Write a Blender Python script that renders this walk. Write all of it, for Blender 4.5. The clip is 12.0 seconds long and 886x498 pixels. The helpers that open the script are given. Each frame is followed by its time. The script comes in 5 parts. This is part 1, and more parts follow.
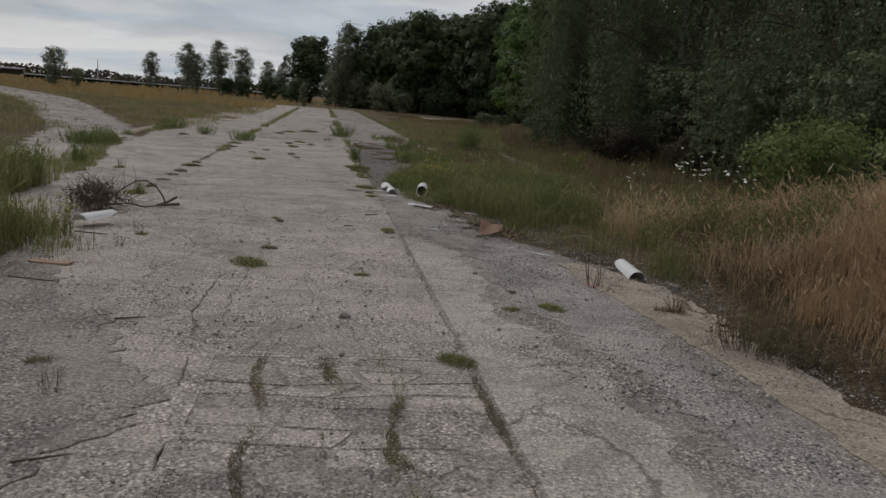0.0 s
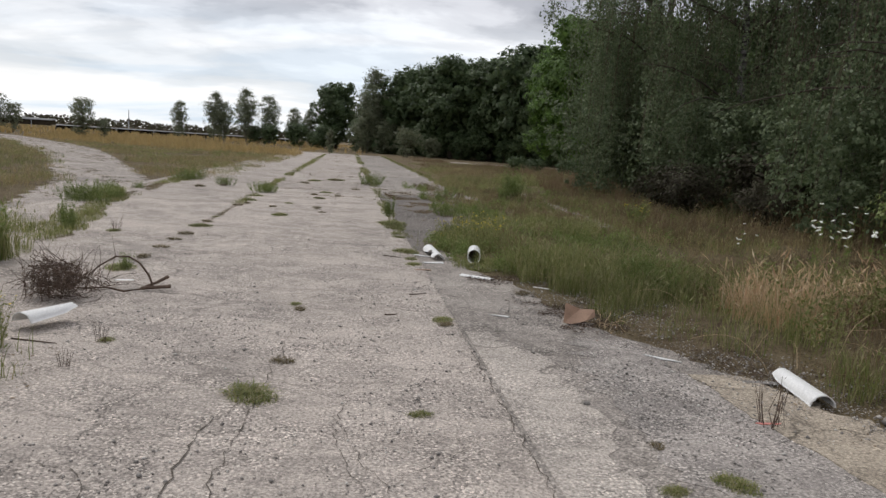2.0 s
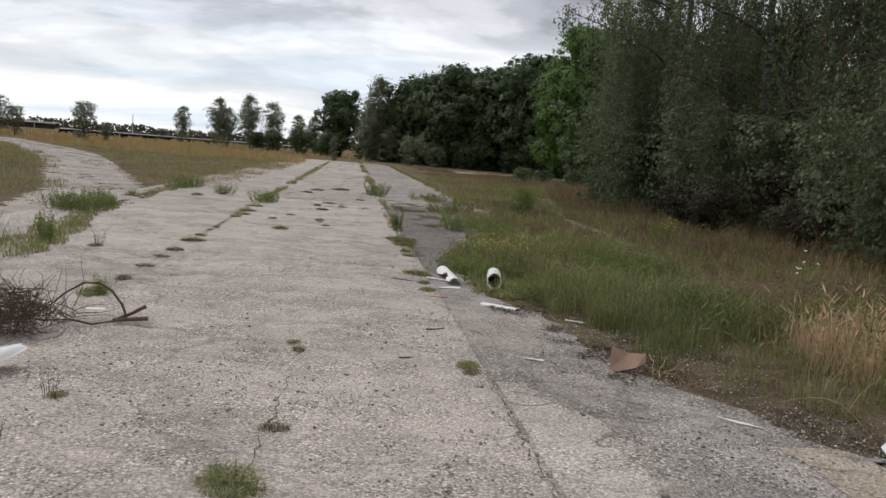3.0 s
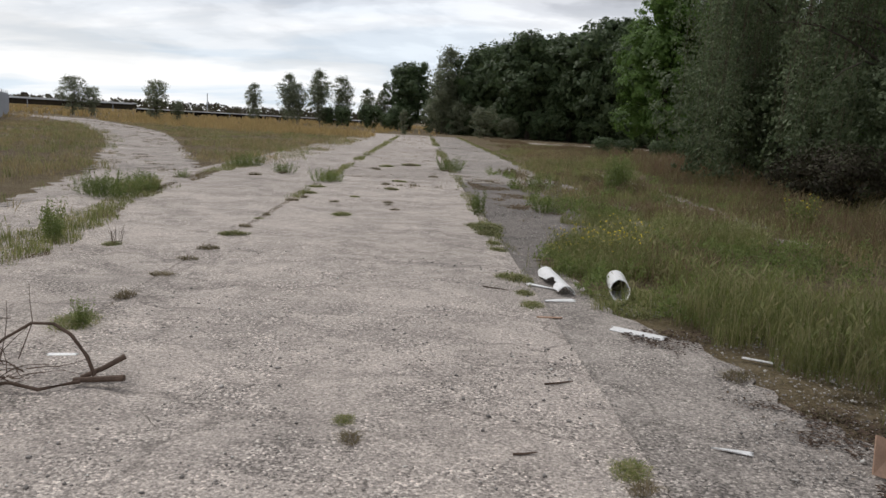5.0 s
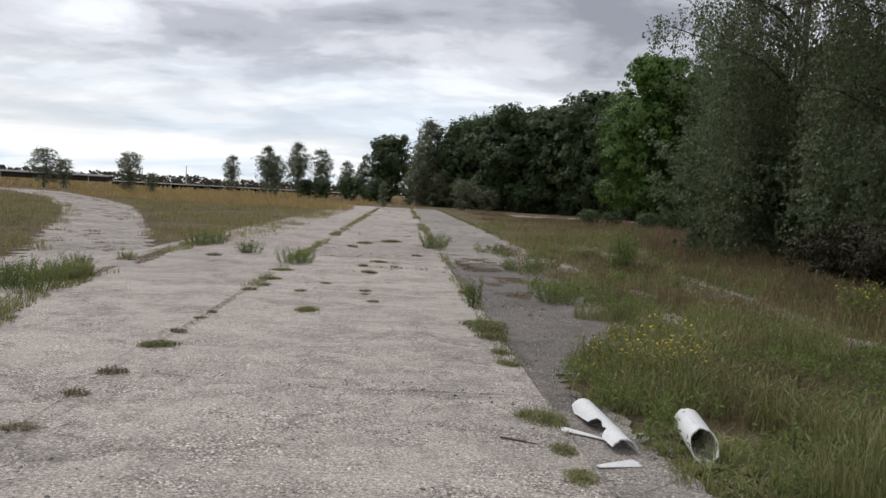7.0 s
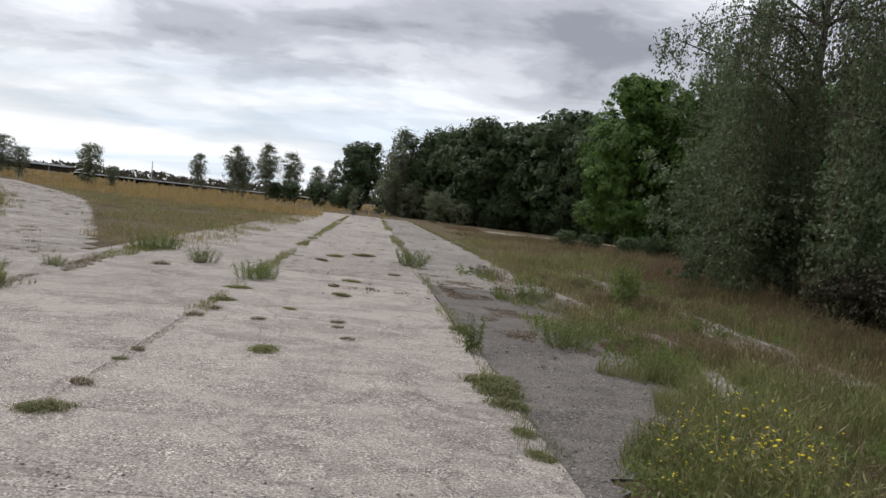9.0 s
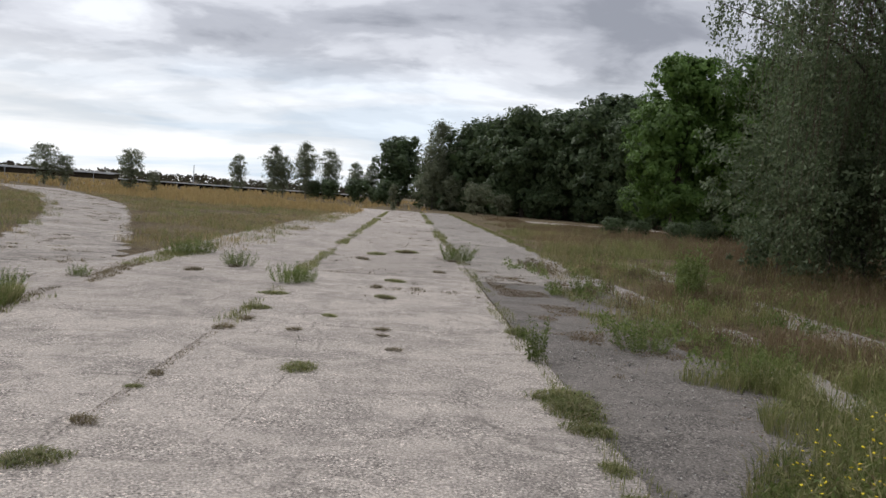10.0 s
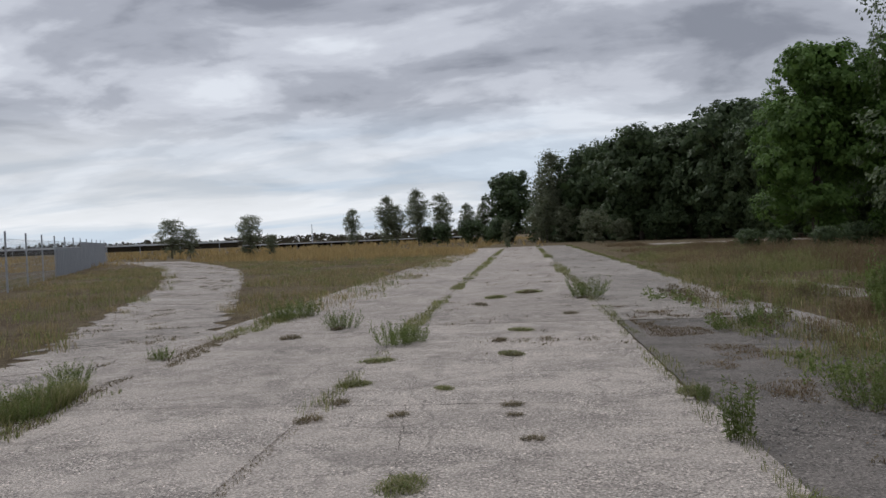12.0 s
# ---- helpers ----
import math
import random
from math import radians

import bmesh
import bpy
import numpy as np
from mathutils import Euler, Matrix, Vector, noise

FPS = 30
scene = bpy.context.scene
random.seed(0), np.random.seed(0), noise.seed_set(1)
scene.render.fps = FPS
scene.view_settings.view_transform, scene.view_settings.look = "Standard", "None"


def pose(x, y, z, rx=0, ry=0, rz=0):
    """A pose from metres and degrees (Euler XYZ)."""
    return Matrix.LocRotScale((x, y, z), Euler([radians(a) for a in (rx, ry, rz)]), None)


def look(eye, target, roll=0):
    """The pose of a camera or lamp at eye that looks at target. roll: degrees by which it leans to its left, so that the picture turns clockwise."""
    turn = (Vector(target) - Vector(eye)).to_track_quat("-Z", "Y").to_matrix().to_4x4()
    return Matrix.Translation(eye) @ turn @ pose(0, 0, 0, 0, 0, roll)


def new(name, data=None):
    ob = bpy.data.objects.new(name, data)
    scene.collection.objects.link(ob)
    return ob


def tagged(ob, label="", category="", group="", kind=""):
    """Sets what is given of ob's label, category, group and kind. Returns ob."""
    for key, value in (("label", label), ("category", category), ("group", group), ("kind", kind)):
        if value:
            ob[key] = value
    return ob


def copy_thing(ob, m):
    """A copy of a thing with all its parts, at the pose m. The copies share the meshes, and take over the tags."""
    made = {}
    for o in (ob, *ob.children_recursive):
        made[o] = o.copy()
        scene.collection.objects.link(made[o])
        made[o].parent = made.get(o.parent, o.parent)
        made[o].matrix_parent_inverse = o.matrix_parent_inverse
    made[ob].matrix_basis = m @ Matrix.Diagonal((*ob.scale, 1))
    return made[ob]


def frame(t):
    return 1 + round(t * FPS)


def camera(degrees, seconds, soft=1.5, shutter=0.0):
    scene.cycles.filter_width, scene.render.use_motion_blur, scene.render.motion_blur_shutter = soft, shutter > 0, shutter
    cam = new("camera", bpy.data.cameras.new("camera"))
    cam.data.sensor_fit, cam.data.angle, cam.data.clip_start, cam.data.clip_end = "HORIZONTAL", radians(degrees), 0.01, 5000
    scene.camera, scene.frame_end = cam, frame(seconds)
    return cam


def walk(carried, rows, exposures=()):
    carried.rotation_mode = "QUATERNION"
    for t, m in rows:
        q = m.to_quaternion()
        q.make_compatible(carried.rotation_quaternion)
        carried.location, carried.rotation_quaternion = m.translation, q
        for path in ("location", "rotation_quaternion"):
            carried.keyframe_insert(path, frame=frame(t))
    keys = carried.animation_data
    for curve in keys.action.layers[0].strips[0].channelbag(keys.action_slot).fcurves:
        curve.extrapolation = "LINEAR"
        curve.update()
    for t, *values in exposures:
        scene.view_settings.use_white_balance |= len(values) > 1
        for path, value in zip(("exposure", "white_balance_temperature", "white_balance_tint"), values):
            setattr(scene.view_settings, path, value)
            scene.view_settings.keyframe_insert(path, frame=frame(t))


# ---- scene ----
cam = camera(59.2, 12.0)
PATH = [
    (0, (2.431, -2.284, 1.504), (2.754, -0.343, 1.141), 4.6),
    (0.5, (2.417, -1.707, 1.504), (2.704, 0.244, 1.169), 4.6),
    (1, (2.402, -1.126, 1.509), (2.706, 0.827, 1.203), 4.7),
    (1.5, (2.397, -0.557, 1.51), (2.696, 1.401, 1.237), 4.5),
    (2, (2.364, 0.09, 1.517), (2.616, 2.057, 1.258), 3.7),
    (2.5, (2.341, 0.641, 1.522), (2.596, 2.608, 1.268), 3.8),
    (3, (2.309, 1.193, 1.534), (2.555, 3.164, 1.297), 4.5),
    (3.2, (2.265, 1.434, 1.51), (2.499, 3.407, 1.276), 4.7),
    (4.8, (2.245, 3.367, 1.485), (2.326, 5.338, 1.157), 3.5),
    (5, (2.262, 3.568, 1.469), (2.332, 5.542, 1.151), 3.2),
    (5.5, (2.258, 4.091, 1.475), (2.294, 6.069, 1.184), 2.8),
    (6, (2.256, 4.685, 1.467), (2.294, 6.669, 1.215), 2.6),
    (6.5, (2.235, 5.218, 1.476), (2.301, 7.208, 1.29), 2.6),
    (7, (2.201, 5.802, 1.502), (2.314, 7.794, 1.367), 3.1),
    (7.5, (2.135, 6.324, 1.529), (2.299, 8.313, 1.408), 4.0),
    (7.7, (2.088, 6.544, 1.543), (2.263, 8.533, 1.423), 5.0),
    (9.3, (1.97, 8.151, 1.532), (2.165, 10.139, 1.435), 6.4),
    (9.5, (1.964, 8.342, 1.527), (2.138, 10.332, 1.423), 5.9),
    (10, (1.931, 8.905, 1.513), (2.026, 10.898, 1.386), 4.1),
    (10.5, (1.9, 9.4, 1.499), (1.905, 11.396, 1.378), 3.0),
    (11, (1.877, 9.895, 1.491), (1.803, 11.892, 1.402), 1.6),
    (11.5, (1.87, 10.404, 1.479), (1.714, 12.397, 1.419), -0.4),
    (12, (1.866, 10.979, 1.466), (1.661, 12.968, 1.431), -2.3),
]
walk(cam, [(t, look(eye, target, roll)) for t, eye, target, roll in PATH],
     exposures=[(0, -0.40, 6500, 10), (0.2, 0.05, 6500, 10), (0.4, 0.33, 6500, 10), (0.8, 0.42, 6520, 10), (5.5, 0.38, 6500, 10), (7.5, 0.38, 6400, 10), (9.5, 0.42, 6400, 10), (10.5, 0.32, 6350, 10), (12, 0.02, 6200, 10)])

# ---- world and sun: bright overcast ----
SUN_AZ, SUN_EL = radians(-40), radians(52)   # from straight ahead, towards the left
world = bpy.data.worlds.new("world")
scene.world = world
world.use_nodes = True
wn, wl = world.node_tree.nodes, world.node_tree.links
wn.clear()


def wnode(kind, **k):
    n = wn.new(kind)
    for a, v in k.items():
        if a == "operation":
            n.operation = v
        elif a == "blend":
            n.blend_type = v
        elif a == "data":
            n.data_type = v
    return n


sky = wnode("ShaderNodeTexSky")
sky.sky_type = "NISHITA"
sky.sun_disc = False
sky.sun_elevation, sky.sun_rotation = SUN_EL, SUN_AZ
coord = wnode("ShaderNodeTexCoord")
sep = wnode("ShaderNodeSeparateXYZ")
wl.new(coord.outputs["Generated"], sep.inputs[0])
up = wnode("ShaderNodeMath", operation="MAXIMUM")
wl.new(sep.outputs["Z"], up.inputs[0])
up.inputs[1].default_value = 0.0
lift = wnode("ShaderNodeMath", operation="ADD")
wl.new(up.outputs[0], lift.inputs[0])
lift.inputs[1].default_value = 0.20
px = wnode("ShaderNodeMath", operation="DIVIDE")
py = wnode("ShaderNodeMath", operation="DIVIDE")
wl.new(sep.outputs["X"], px.inputs[0])
wl.new(lift.outputs[0], px.inputs[1])
wl.new(sep.outputs["Y"], py.inputs[0])
wl.new(lift.outputs[0], py.inputs[1])
flat = wnode("ShaderNodeCombineXYZ")
wl.new(px.outputs[0], flat.inputs[0])
wl.new(py.outputs[0], flat.inputs[1])


def cloud_noise(scale, detail, rough, sx, sy, rot, dx=0.0):
    m = wnode("ShaderNodeMapping")
    m.inputs["Scale"].default_value = (sx, sy, 1)
    m.inputs["Rotation"].default_value = (0, 0, radians(rot))
    m.inputs["Location"].default_value = (dx, dx * 0.7, 0)
    wl.new(flat.outputs[0], m.inputs[0])
    n = wnode("ShaderNodeTexNoise")
    n.inputs["Scale"].default_value, n.inputs["Detail"].default_value = scale, detail
    n.inputs["Roughness"].default_value = rough
    n.inputs["Distortion"].default_value = 0.4
    wl.new(m.outputs[0], n.inputs["Vector"])
    return n


def wramp(stops, src):
    r = wnode("ShaderNodeValToRGB")
    r.color_ramp.interpolation = "EASE"
    for k, (p, c) in enumerate(stops):
        e = r.color_ramp.elements[k] if k < 2 else r.color_ramp.elements.new(p)
        e.position, e.color = p, (*c, 1)
    wl.new(src, r.inputs[0])
    return r


big = cloud_noise(1.45, 6, 0.52, 0.78, 1.0, 14, 3.1)
fine = cloud_noise(3.6, 6, 0.55, 0.8, 1.0, 8, 7.7)
both = wnode("ShaderNodeMix", data="FLOAT")
both.inputs["Factor"].default_value = 0.30
wl.new(big.outputs["Fac"], both.inputs[2])
wl.new(fine.outputs["Fac"], both.inputs[3])
tone = wramp([(0.38, (0.24, 0.245, 0.275)), (0.62, (0.74, 0.75, 0.775)), (0.47, (0.39, 0.395, 0.43)), (0.54, (0.56, 0.565, 0.60))], both.outputs[0])
# thinner, brighter cloud low over the horizon
low = wramp([(0.0, (1, 1, 1)), (0.18, (0, 0, 0)), (0.09, (0.65, 0.65, 0.65))], up.outputs[0])
streak = cloud_noise(1.7, 6, 0.52, 0.42, 1.0, 8, 1.4)
lowtone = wramp([(0.38, (0.56, 0.65, 0.74)), (0.60, (0.90, 0.905, 0.91)), (0.48, (0.70, 0.74, 0.78))], streak.outputs["Fac"])
lowf = wnode("ShaderNodeMath", operation="MULTIPLY")
wl.new(low.outputs[0], lowf.inputs[0])
lowf.inputs[1].default_value = 0.9
deck = wnode("ShaderNodeMix", data="RGBA")
wl.new(lowf.outputs[0], deck.inputs["Factor"])
wl.new(tone.outputs[0], deck.inputs[6])
wl.new(lowtone.outputs[0], deck.inputs[7])
bg_cloud = wnode("ShaderNodeBackground")
wl.new(deck.outputs[2], bg_cloud.inputs[0])
bg_cloud.inputs[1].default_value = 1.05
bg_sky = wnode("ShaderNodeBackground")
wl.new(sky.outputs[0], bg_sky.inputs[0])
bg_sky.inputs[1].default_value = 0.08
addw = wnode("ShaderNodeMixShader")
addw.inputs[0].default_value = 0.92
wl.new(bg_sky.outputs[0], addw.inputs[1])
wl.new(bg_cloud.outputs[0], addw.inputs[2])
wout = wnode("ShaderNodeOutputWorld")
wl.new(addw.outputs[0], wout.inputs[0])

sun = bpy.data.lights.new("sun", "SUN")
sun.energy, sun.angle, sun.color = 1.2, radians(25), (1.0, 0.97, 0.92)
sun_ob = new("sun", sun)
sun_ob.matrix_world = look((math.sin(SUN_AZ) * math.cos(SUN_EL) * 60, math.cos(SUN_AZ) * math.cos(SUN_EL) * 60, math.sin(SUN_EL) * 60), (0, 0, 0))


# ---- materials ----
def material(name, rough=0.9, spec=0.3):
    m = bpy.data.materials.new(name)
    m.use_nodes = True
    b = m.node_tree.nodes["Principled BSDF"]
    b.inputs["Roughness"].default_value = rough
    b.inputs["Specular IOR Level"].default_value = spec
    return m, m.node_tree.nodes, m.node_tree.links, b


def coords(n, l, scale=(1, 1, 1)):
    """World-sized coordinates: every mesh here is modelled in metres."""
    g = n.new("ShaderNodeNewGeometry")
    mp = n.new("ShaderNodeMapping")
    mp.inputs["Scale"].default_value = scale
    l.new(g.outputs["Position"], mp.inputs[0])
    return mp.outputs[0]


def tex_noise(n, l, vec, scale, detail=4.0, rough=0.55, dist=0.0):
    t = n.new("ShaderNodeTexNoise")
    t.inputs["Scale"].default_value, t.inputs["Detail"].default_value = scale, detail
    t.inputs["Roughness"].default_value, t.inputs["Distortion"].default_value = rough, dist
    l.new(vec, t.inputs["Vector"])
    return t.outputs["Fac"]


def ramp(n, l, src, stops):
    r = n.new("ShaderNodeValToRGB")
    for k, (p, c) in enumerate(stops):
        e = r.color_ramp.elements[k] if k < 2 else r.color_ramp.elements.new(p)
        c = c if hasattr(c, "__len__") else (c, c, c)
        e.position, e.color = p, (*c, 1)
    l.new(src, r.inputs[0])
    return r.outputs[0]


def mix(n, l, fac, a, b, blend="MIX"):
    m = n.new("ShaderNodeMix")
    m.data_type, m.blend_type = "RGBA", blend
    for v, s in ((fac, m.inputs["Factor"]), (a, m.inputs[6]), (b, m.inputs[7])):
        if isinstance(v, (int, float)):
            s.default_value = v
        elif isinstance(v, tuple):
            s.default_value = (*v, 1)
        else:
            l.new(v, s)
    return m.outputs[2]


def calc(n, l, op, a, b):
    m = n.new("ShaderNodeMath")
    m.operation = op
    for v, s in ((a, m.inputs[0]), (b, m.inputs[1])):
        if isinstance(v, (int, float)):
            s.default_value = v
        else:
            l.new(v, s)
    return m.outputs[0]


def bump(n, l, b, height, strength, dist):
    k = n.new("ShaderNodeBump")
    k.inputs["Strength"].default_value, k.inputs["Distance"].default_value = strength, dist
    l.new(height, k.inputs["Height"])
    l.new(k.outputs[0], b.inputs["Normal"])


def cracks(n, l, vec, scale, wobble, width):
    """1 on thin wandering crack lines, 0 elsewhere."""
    w = n.new("ShaderNodeTexNoise")
    w.inputs["Scale"].default_value, w.inputs["Detail"].default_value = scale * 3.0, 5
    l.new(vec, w.inputs["Vector"])
    off = n.new("ShaderNodeVectorMath")
    off.operation = "SCALE"
    off.inputs["Scale"].default_value = wobble
    l.new(w.outputs["Color"], off.inputs[0])
    add = n.new("ShaderNodeVectorMath")
    l.new(vec, add.inputs[0])
    l.new(off.outputs[0], add.inputs[1])
    v = n.new("ShaderNodeTexVoronoi")
    v.feature = "DISTANCE_TO_EDGE"
    v.inputs["Scale"].default_value = scale
    l.new(add.outputs[0], v.inputs["Vector"])
    return ramp(n, l, v.outputs["Distance"], [(0.0, 1.0), (width, 0.0)])


def concrete(name, light, dark, pebble, crack_scale, crack_amount, dirt=(0.16, 0.14, 0.12)):
    m, n, l, b = material(name, 0.92, 0.25)
    p = coords(n, l)
    broad = tex_noise(n, l, p, 0.55, 6, 0.6, 0.4)
    mid = tex_noise(n, l, p, 3.2, 6, 0.65, 0.3)
    grain = tex_noise(n, l, p, 52, 4, 0.75)
    col = mix(n, l, ramp(n, l, broad, [(0.36, 0.0), (0.64, 1.0)]), dark, light)
    col = mix(n, l, calc(n, l, "MULTIPLY", ramp(n, l, mid, [(0.42, 0.0), (0.68, 1.0)]), 0.55), col, tuple(c * 1.28 for c in light))
    # paler islands where the smooth skin has survived
    skin = ramp(n, l, tex_noise(n, l, coords(n, l, (0.9, 1.25, 1)), 1.15, 9, 0.74, 0.6), [(0.50, 0.0), (0.54, 0.5)])
    col = mix(n, l, skin, col, tuple(c * 1.26 for c in light))
    # brushed, worn stripes across the slab
    stripe = tex_noise(n, l, coords(n, l, (1.2, 7, 1)), 1.6, 5, 0.65)
    col = mix(n, l, calc(n, l, "MULTIPLY", ramp(n, l, stripe, [(0.48, 0.0), (0.7, 1.0)]), 0.18), col, dirt)
    # stains
    stain = ramp(n, l, tex_noise(n, l, p, 1.15, 7, 0.7, 0.8), [(0.55, 0.0), (0.74, 1.0)])
    col = mix(n, l, calc(n, l, "MULTIPLY", stain, 0.4), col, dirt)
    # exposed aggregate
    v = n.new("ShaderNodeTexVoronoi")
    v.inputs["Scale"].default_value = 78
    v.inputs["Randomness"].default_value = 1.0
    l.new(p, v.inputs["Vector"])
    sepc = n.new("ShaderNodeSeparateColor")
    l.new(v.outputs["Color"], sepc.inputs[0])
    chips = ramp(n, l, sepc.outputs[0], [(0.0, 0.3), (1.0, 2.1), (0.4, 0.85), (0.85, 1.2)])
    wear = calc(n, l, "MULTIPLY", ramp(n, l, tex_noise(n, l, p, 1.9, 5, 0.7, 0.2), [(0.40, 0.3), (0.58, 1.0)]), pebble)
    wear = calc(n, l, "MULTIPLY", wear, calc(n, l, "SUBTRACT", 1.0, calc(n, l, "MULTIPLY", skin, 0.75)))
    col = mix(n, l, wear, col, mix(n, l, 1.0, col, chips, "MULTIPLY"))
    w = n.new("ShaderNodeTexVoronoi")
    w.inputs["Scale"].default_value = 46
    l.new(p, w.inputs["Vector"])
    sepw = n.new("ShaderNodeSeparateColor")
    l.new(w.outputs["Color"], sepw.inputs[0])
    body = ramp(n, l, w.outputs["Distance"], [(0.30, 1.0), (0.42, 0.0)])
    pale = calc(n, l, "MULTIPLY", body, ramp(n, l, sepw.outputs[1], [(0.88, 0.0), (0.90, 0.8)]))
    dark_bit = calc(n, l, "MULTIPLY", body, ramp(n, l, sepw.outputs[1], [(0.14, 0.8), (0.16, 0.0)]))
    col = mix(n, l, calc(n, l, "MULTIPLY", pale, wear), col, tuple(min(0.8, c * 2.0) for c in light))
    col = mix(n, l, calc(n, l, "MULTIPLY", dark_bit, wear), col, tuple(c * 0.35 for c in dark))
    col = mix(n, l, 0.82, col, mix(n, l, 1.0, col, ramp(n, l, grain, [(0.32, 0.35), (0.68, 1.65)]), "MULTIPLY"))
    cr = calc(n, l, "MULTIPLY", cracks(n, l, p, crack_scale, 0.5 / crack_scale, 0.016),
              ramp(n, l, tex_noise(n, l, p, 0.8, 3), [(0.40, 0.15), (0.56, crack_amount)]))
    fine_cr = calc(n, l, "MULTIPLY", cracks(n, l, p, crack_scale * 3.1, 0.16 / crack_scale, 0.018),
                   ramp(n, l, tex_noise(n, l, p, 0.55, 3, 0.5, 0.5), [(0.48, 0.0), (0.64, crack_amount * 0.7)]))
    allcr = calc(n, l, "MAXIMUM", cr, fine_cr)
    col = mix(n, l, calc(n, l, "MULTIPLY", allcr, 0.75), col, (0.055, 0.048, 0.04))
    info = n.new("ShaderNodeObjectInfo")
    col = mix(n, l, 1.0, col, ramp(n, l, info.outputs["Random"], [(0.0, 0.90), (1.0, 1.08)]), "MULTIPLY")
    l.new(col, b.inputs["Base Color"])
    h = calc(n, l, "ADD", calc(n, l, "MULTIPLY", v.outputs["Distance"], -0.5), calc(n, l, "MULTIPLY", grain, 0.4))
    h = calc(n, l, "ADD", h, calc(n, l, "MULTIPLY", mid, 0.3))
    h = calc(n, l, "SUBTRACT", h, calc(n, l, "MULTIPLY", allcr, 1.6))
    bump(n, l, b, h, 0.8, 0.013)
    return m


CONCRETE = concrete("weathered_concrete", (0.42, 0.371, 0.331), (0.288, 0.256, 0.23), 0.9, 0.5, 0.5)
CONCRETE_PALE = concrete("pale_lane_concrete", (0.43, 0.387, 0.346), (0.31, 0.278, 0.248), 0.8, 0.6, 0.8)
CONCRETE_OLD = concrete("old_concrete", (0.375, 0.333, 0.298), (0.255, 0.228, 0.204), 0.75, 0.8, 1.0)
CONCRETE_TAN = concrete("tan_concrete", (0.41, 0.352, 0.28), (0.31, 0.266, 0.212), 0.45, 0.7, 1.0)
ASPHALT = concrete("worn_asphalt", (0.208, 0.186, 0.168), (0.14, 0.126, 0.113), 1.0, 0.5, 0.5, (0.11, 0.10, 0.09))
GRAVEL_BED = concrete("dark_gravel_bed", (0.33, 0.30, 0.275), (0.225, 0.205, 0.19), 1.0, 0.4, 0.2)
CONCRETE_GRAVEL = concrete("gravelled_concrete", (0.315, 0.283, 0.254), (0.205, 0.184, 0.166), 1.0, 0.5, 0.5)


def soil_material():
    m, n, l, b = material("soil_and_moss", 1.0, 0.1)
    p = coords(n, l)
    a = tex_noise(n, l, p, 0.35, 6, 0.65, 0.5)
    c = tex_noise(n, l, p, 4.5, 6, 0.7, 0.4)
    f = tex_noise(n, l, p, 38, 4, 0.7)
    col = mix(n, l, ramp(n, l, a, [(0.38, 0.0), (0.62, 1.0)]), (0.10, 0.072, 0.048), (0.165, 0.132, 0.075))
    col = mix(n, l, ramp(n, l, c, [(0.42, 0.0), (0.66, 0.75)]), col, (0.235, 0.19, 0.125))
    col = mix(n, l, 0.8, col, mix(n, l, 1.0, col, ramp(n, l, f, [(0.3, 0.4), (0.7, 1.5)]), "MULTIPLY"))
    l.new(col, b.inputs["Base Color"])
    bump(n, l, b, calc(n, l, "ADD", f, calc(n, l, "MULTIPLY", c, 2)), 1.0, 0.04)
    return m


SOIL = soil_material()


def plain(name, c, rough=0.85, spec=0.3, var=0.25, scale=9.0, metal=0.0, relief=0.2):
    m, n, l, b = material(name, rough, spec)
    p = coords(n, l)
    a = tex_noise(n, l, p, scale, 6, 0.65, 0.3)
    f = tex_noise(n, l, p, scale * 14, 3, 0.6)
    col = mix(n, l, ramp(n, l, a, [(0.3, 0.0), (0.7, 1.0)]), tuple(v * (1 - var) for v in c), tuple(min(1, v * (1 + var)) for v in c))
    col = mix(n, l, 0.3, col, mix(n, l, 1.0, col, ramp(n, l, f, [(0.3, 0.6), (0.7, 1.4)]), "MULTIPLY"))
    l.new(col, b.inputs["Base Color"])
    b.inputs["Metallic"].default_value = metal
    bump(n, l, b, calc(n, l, "ADD", a, calc(n, l, "MULTIPLY", f, 0.4)), relief, 0.01)
    return m


def leafy(name, colours, translucent=0.35, rough=0.6, patch=0.0, patch_colour=(0, 0, 0)):
    """Leaves and blades: each one takes its own shade; patch blends in another colour in broad drifts."""
    m, n, l, b = material(name, rough, 0.25)
    g = n.new("ShaderNodeNewGeometry")
    stops = [(k / max(1, len(colours) - 1), c) for k, c in enumerate(colours)]
    stops = [stops[0], stops[-1]] + stops[1:-1]
    col = ramp(n, l, g.outputs["Random Per Island"], stops)
    p = coords(n, l)
    broad = tex_noise(n, l, p, 0.45, 4, 0.6, 0.3)
    col = mix(n, l, 1.0, col, ramp(n, l, broad, [(0.3, 0.72), (0.7, 1.25)]), "MULTIPLY")
    if patch:
        drift = ramp(n, l, tex_noise(n, l, p, 0.30, 4, 0.6, 0.5), [(0.44, 0.0), (0.58, patch)])
        col = mix(n, l, drift, col, patch_colour)
    l.new(col, b.inputs["Base Color"])
    tr = n.new("ShaderNodeBsdfTranslucent")
    l.new(col, tr.inputs[0])
    mx = n.new("ShaderNodeMixShader")
    mx.inputs[0].default_value = translucent
    l.new(b.outputs[0], mx.inputs[1])
    l.new(tr.outputs[0], mx.inputs[2])
    l.new(mx.outputs[0], n["Material Output"].inputs[0])
    return m


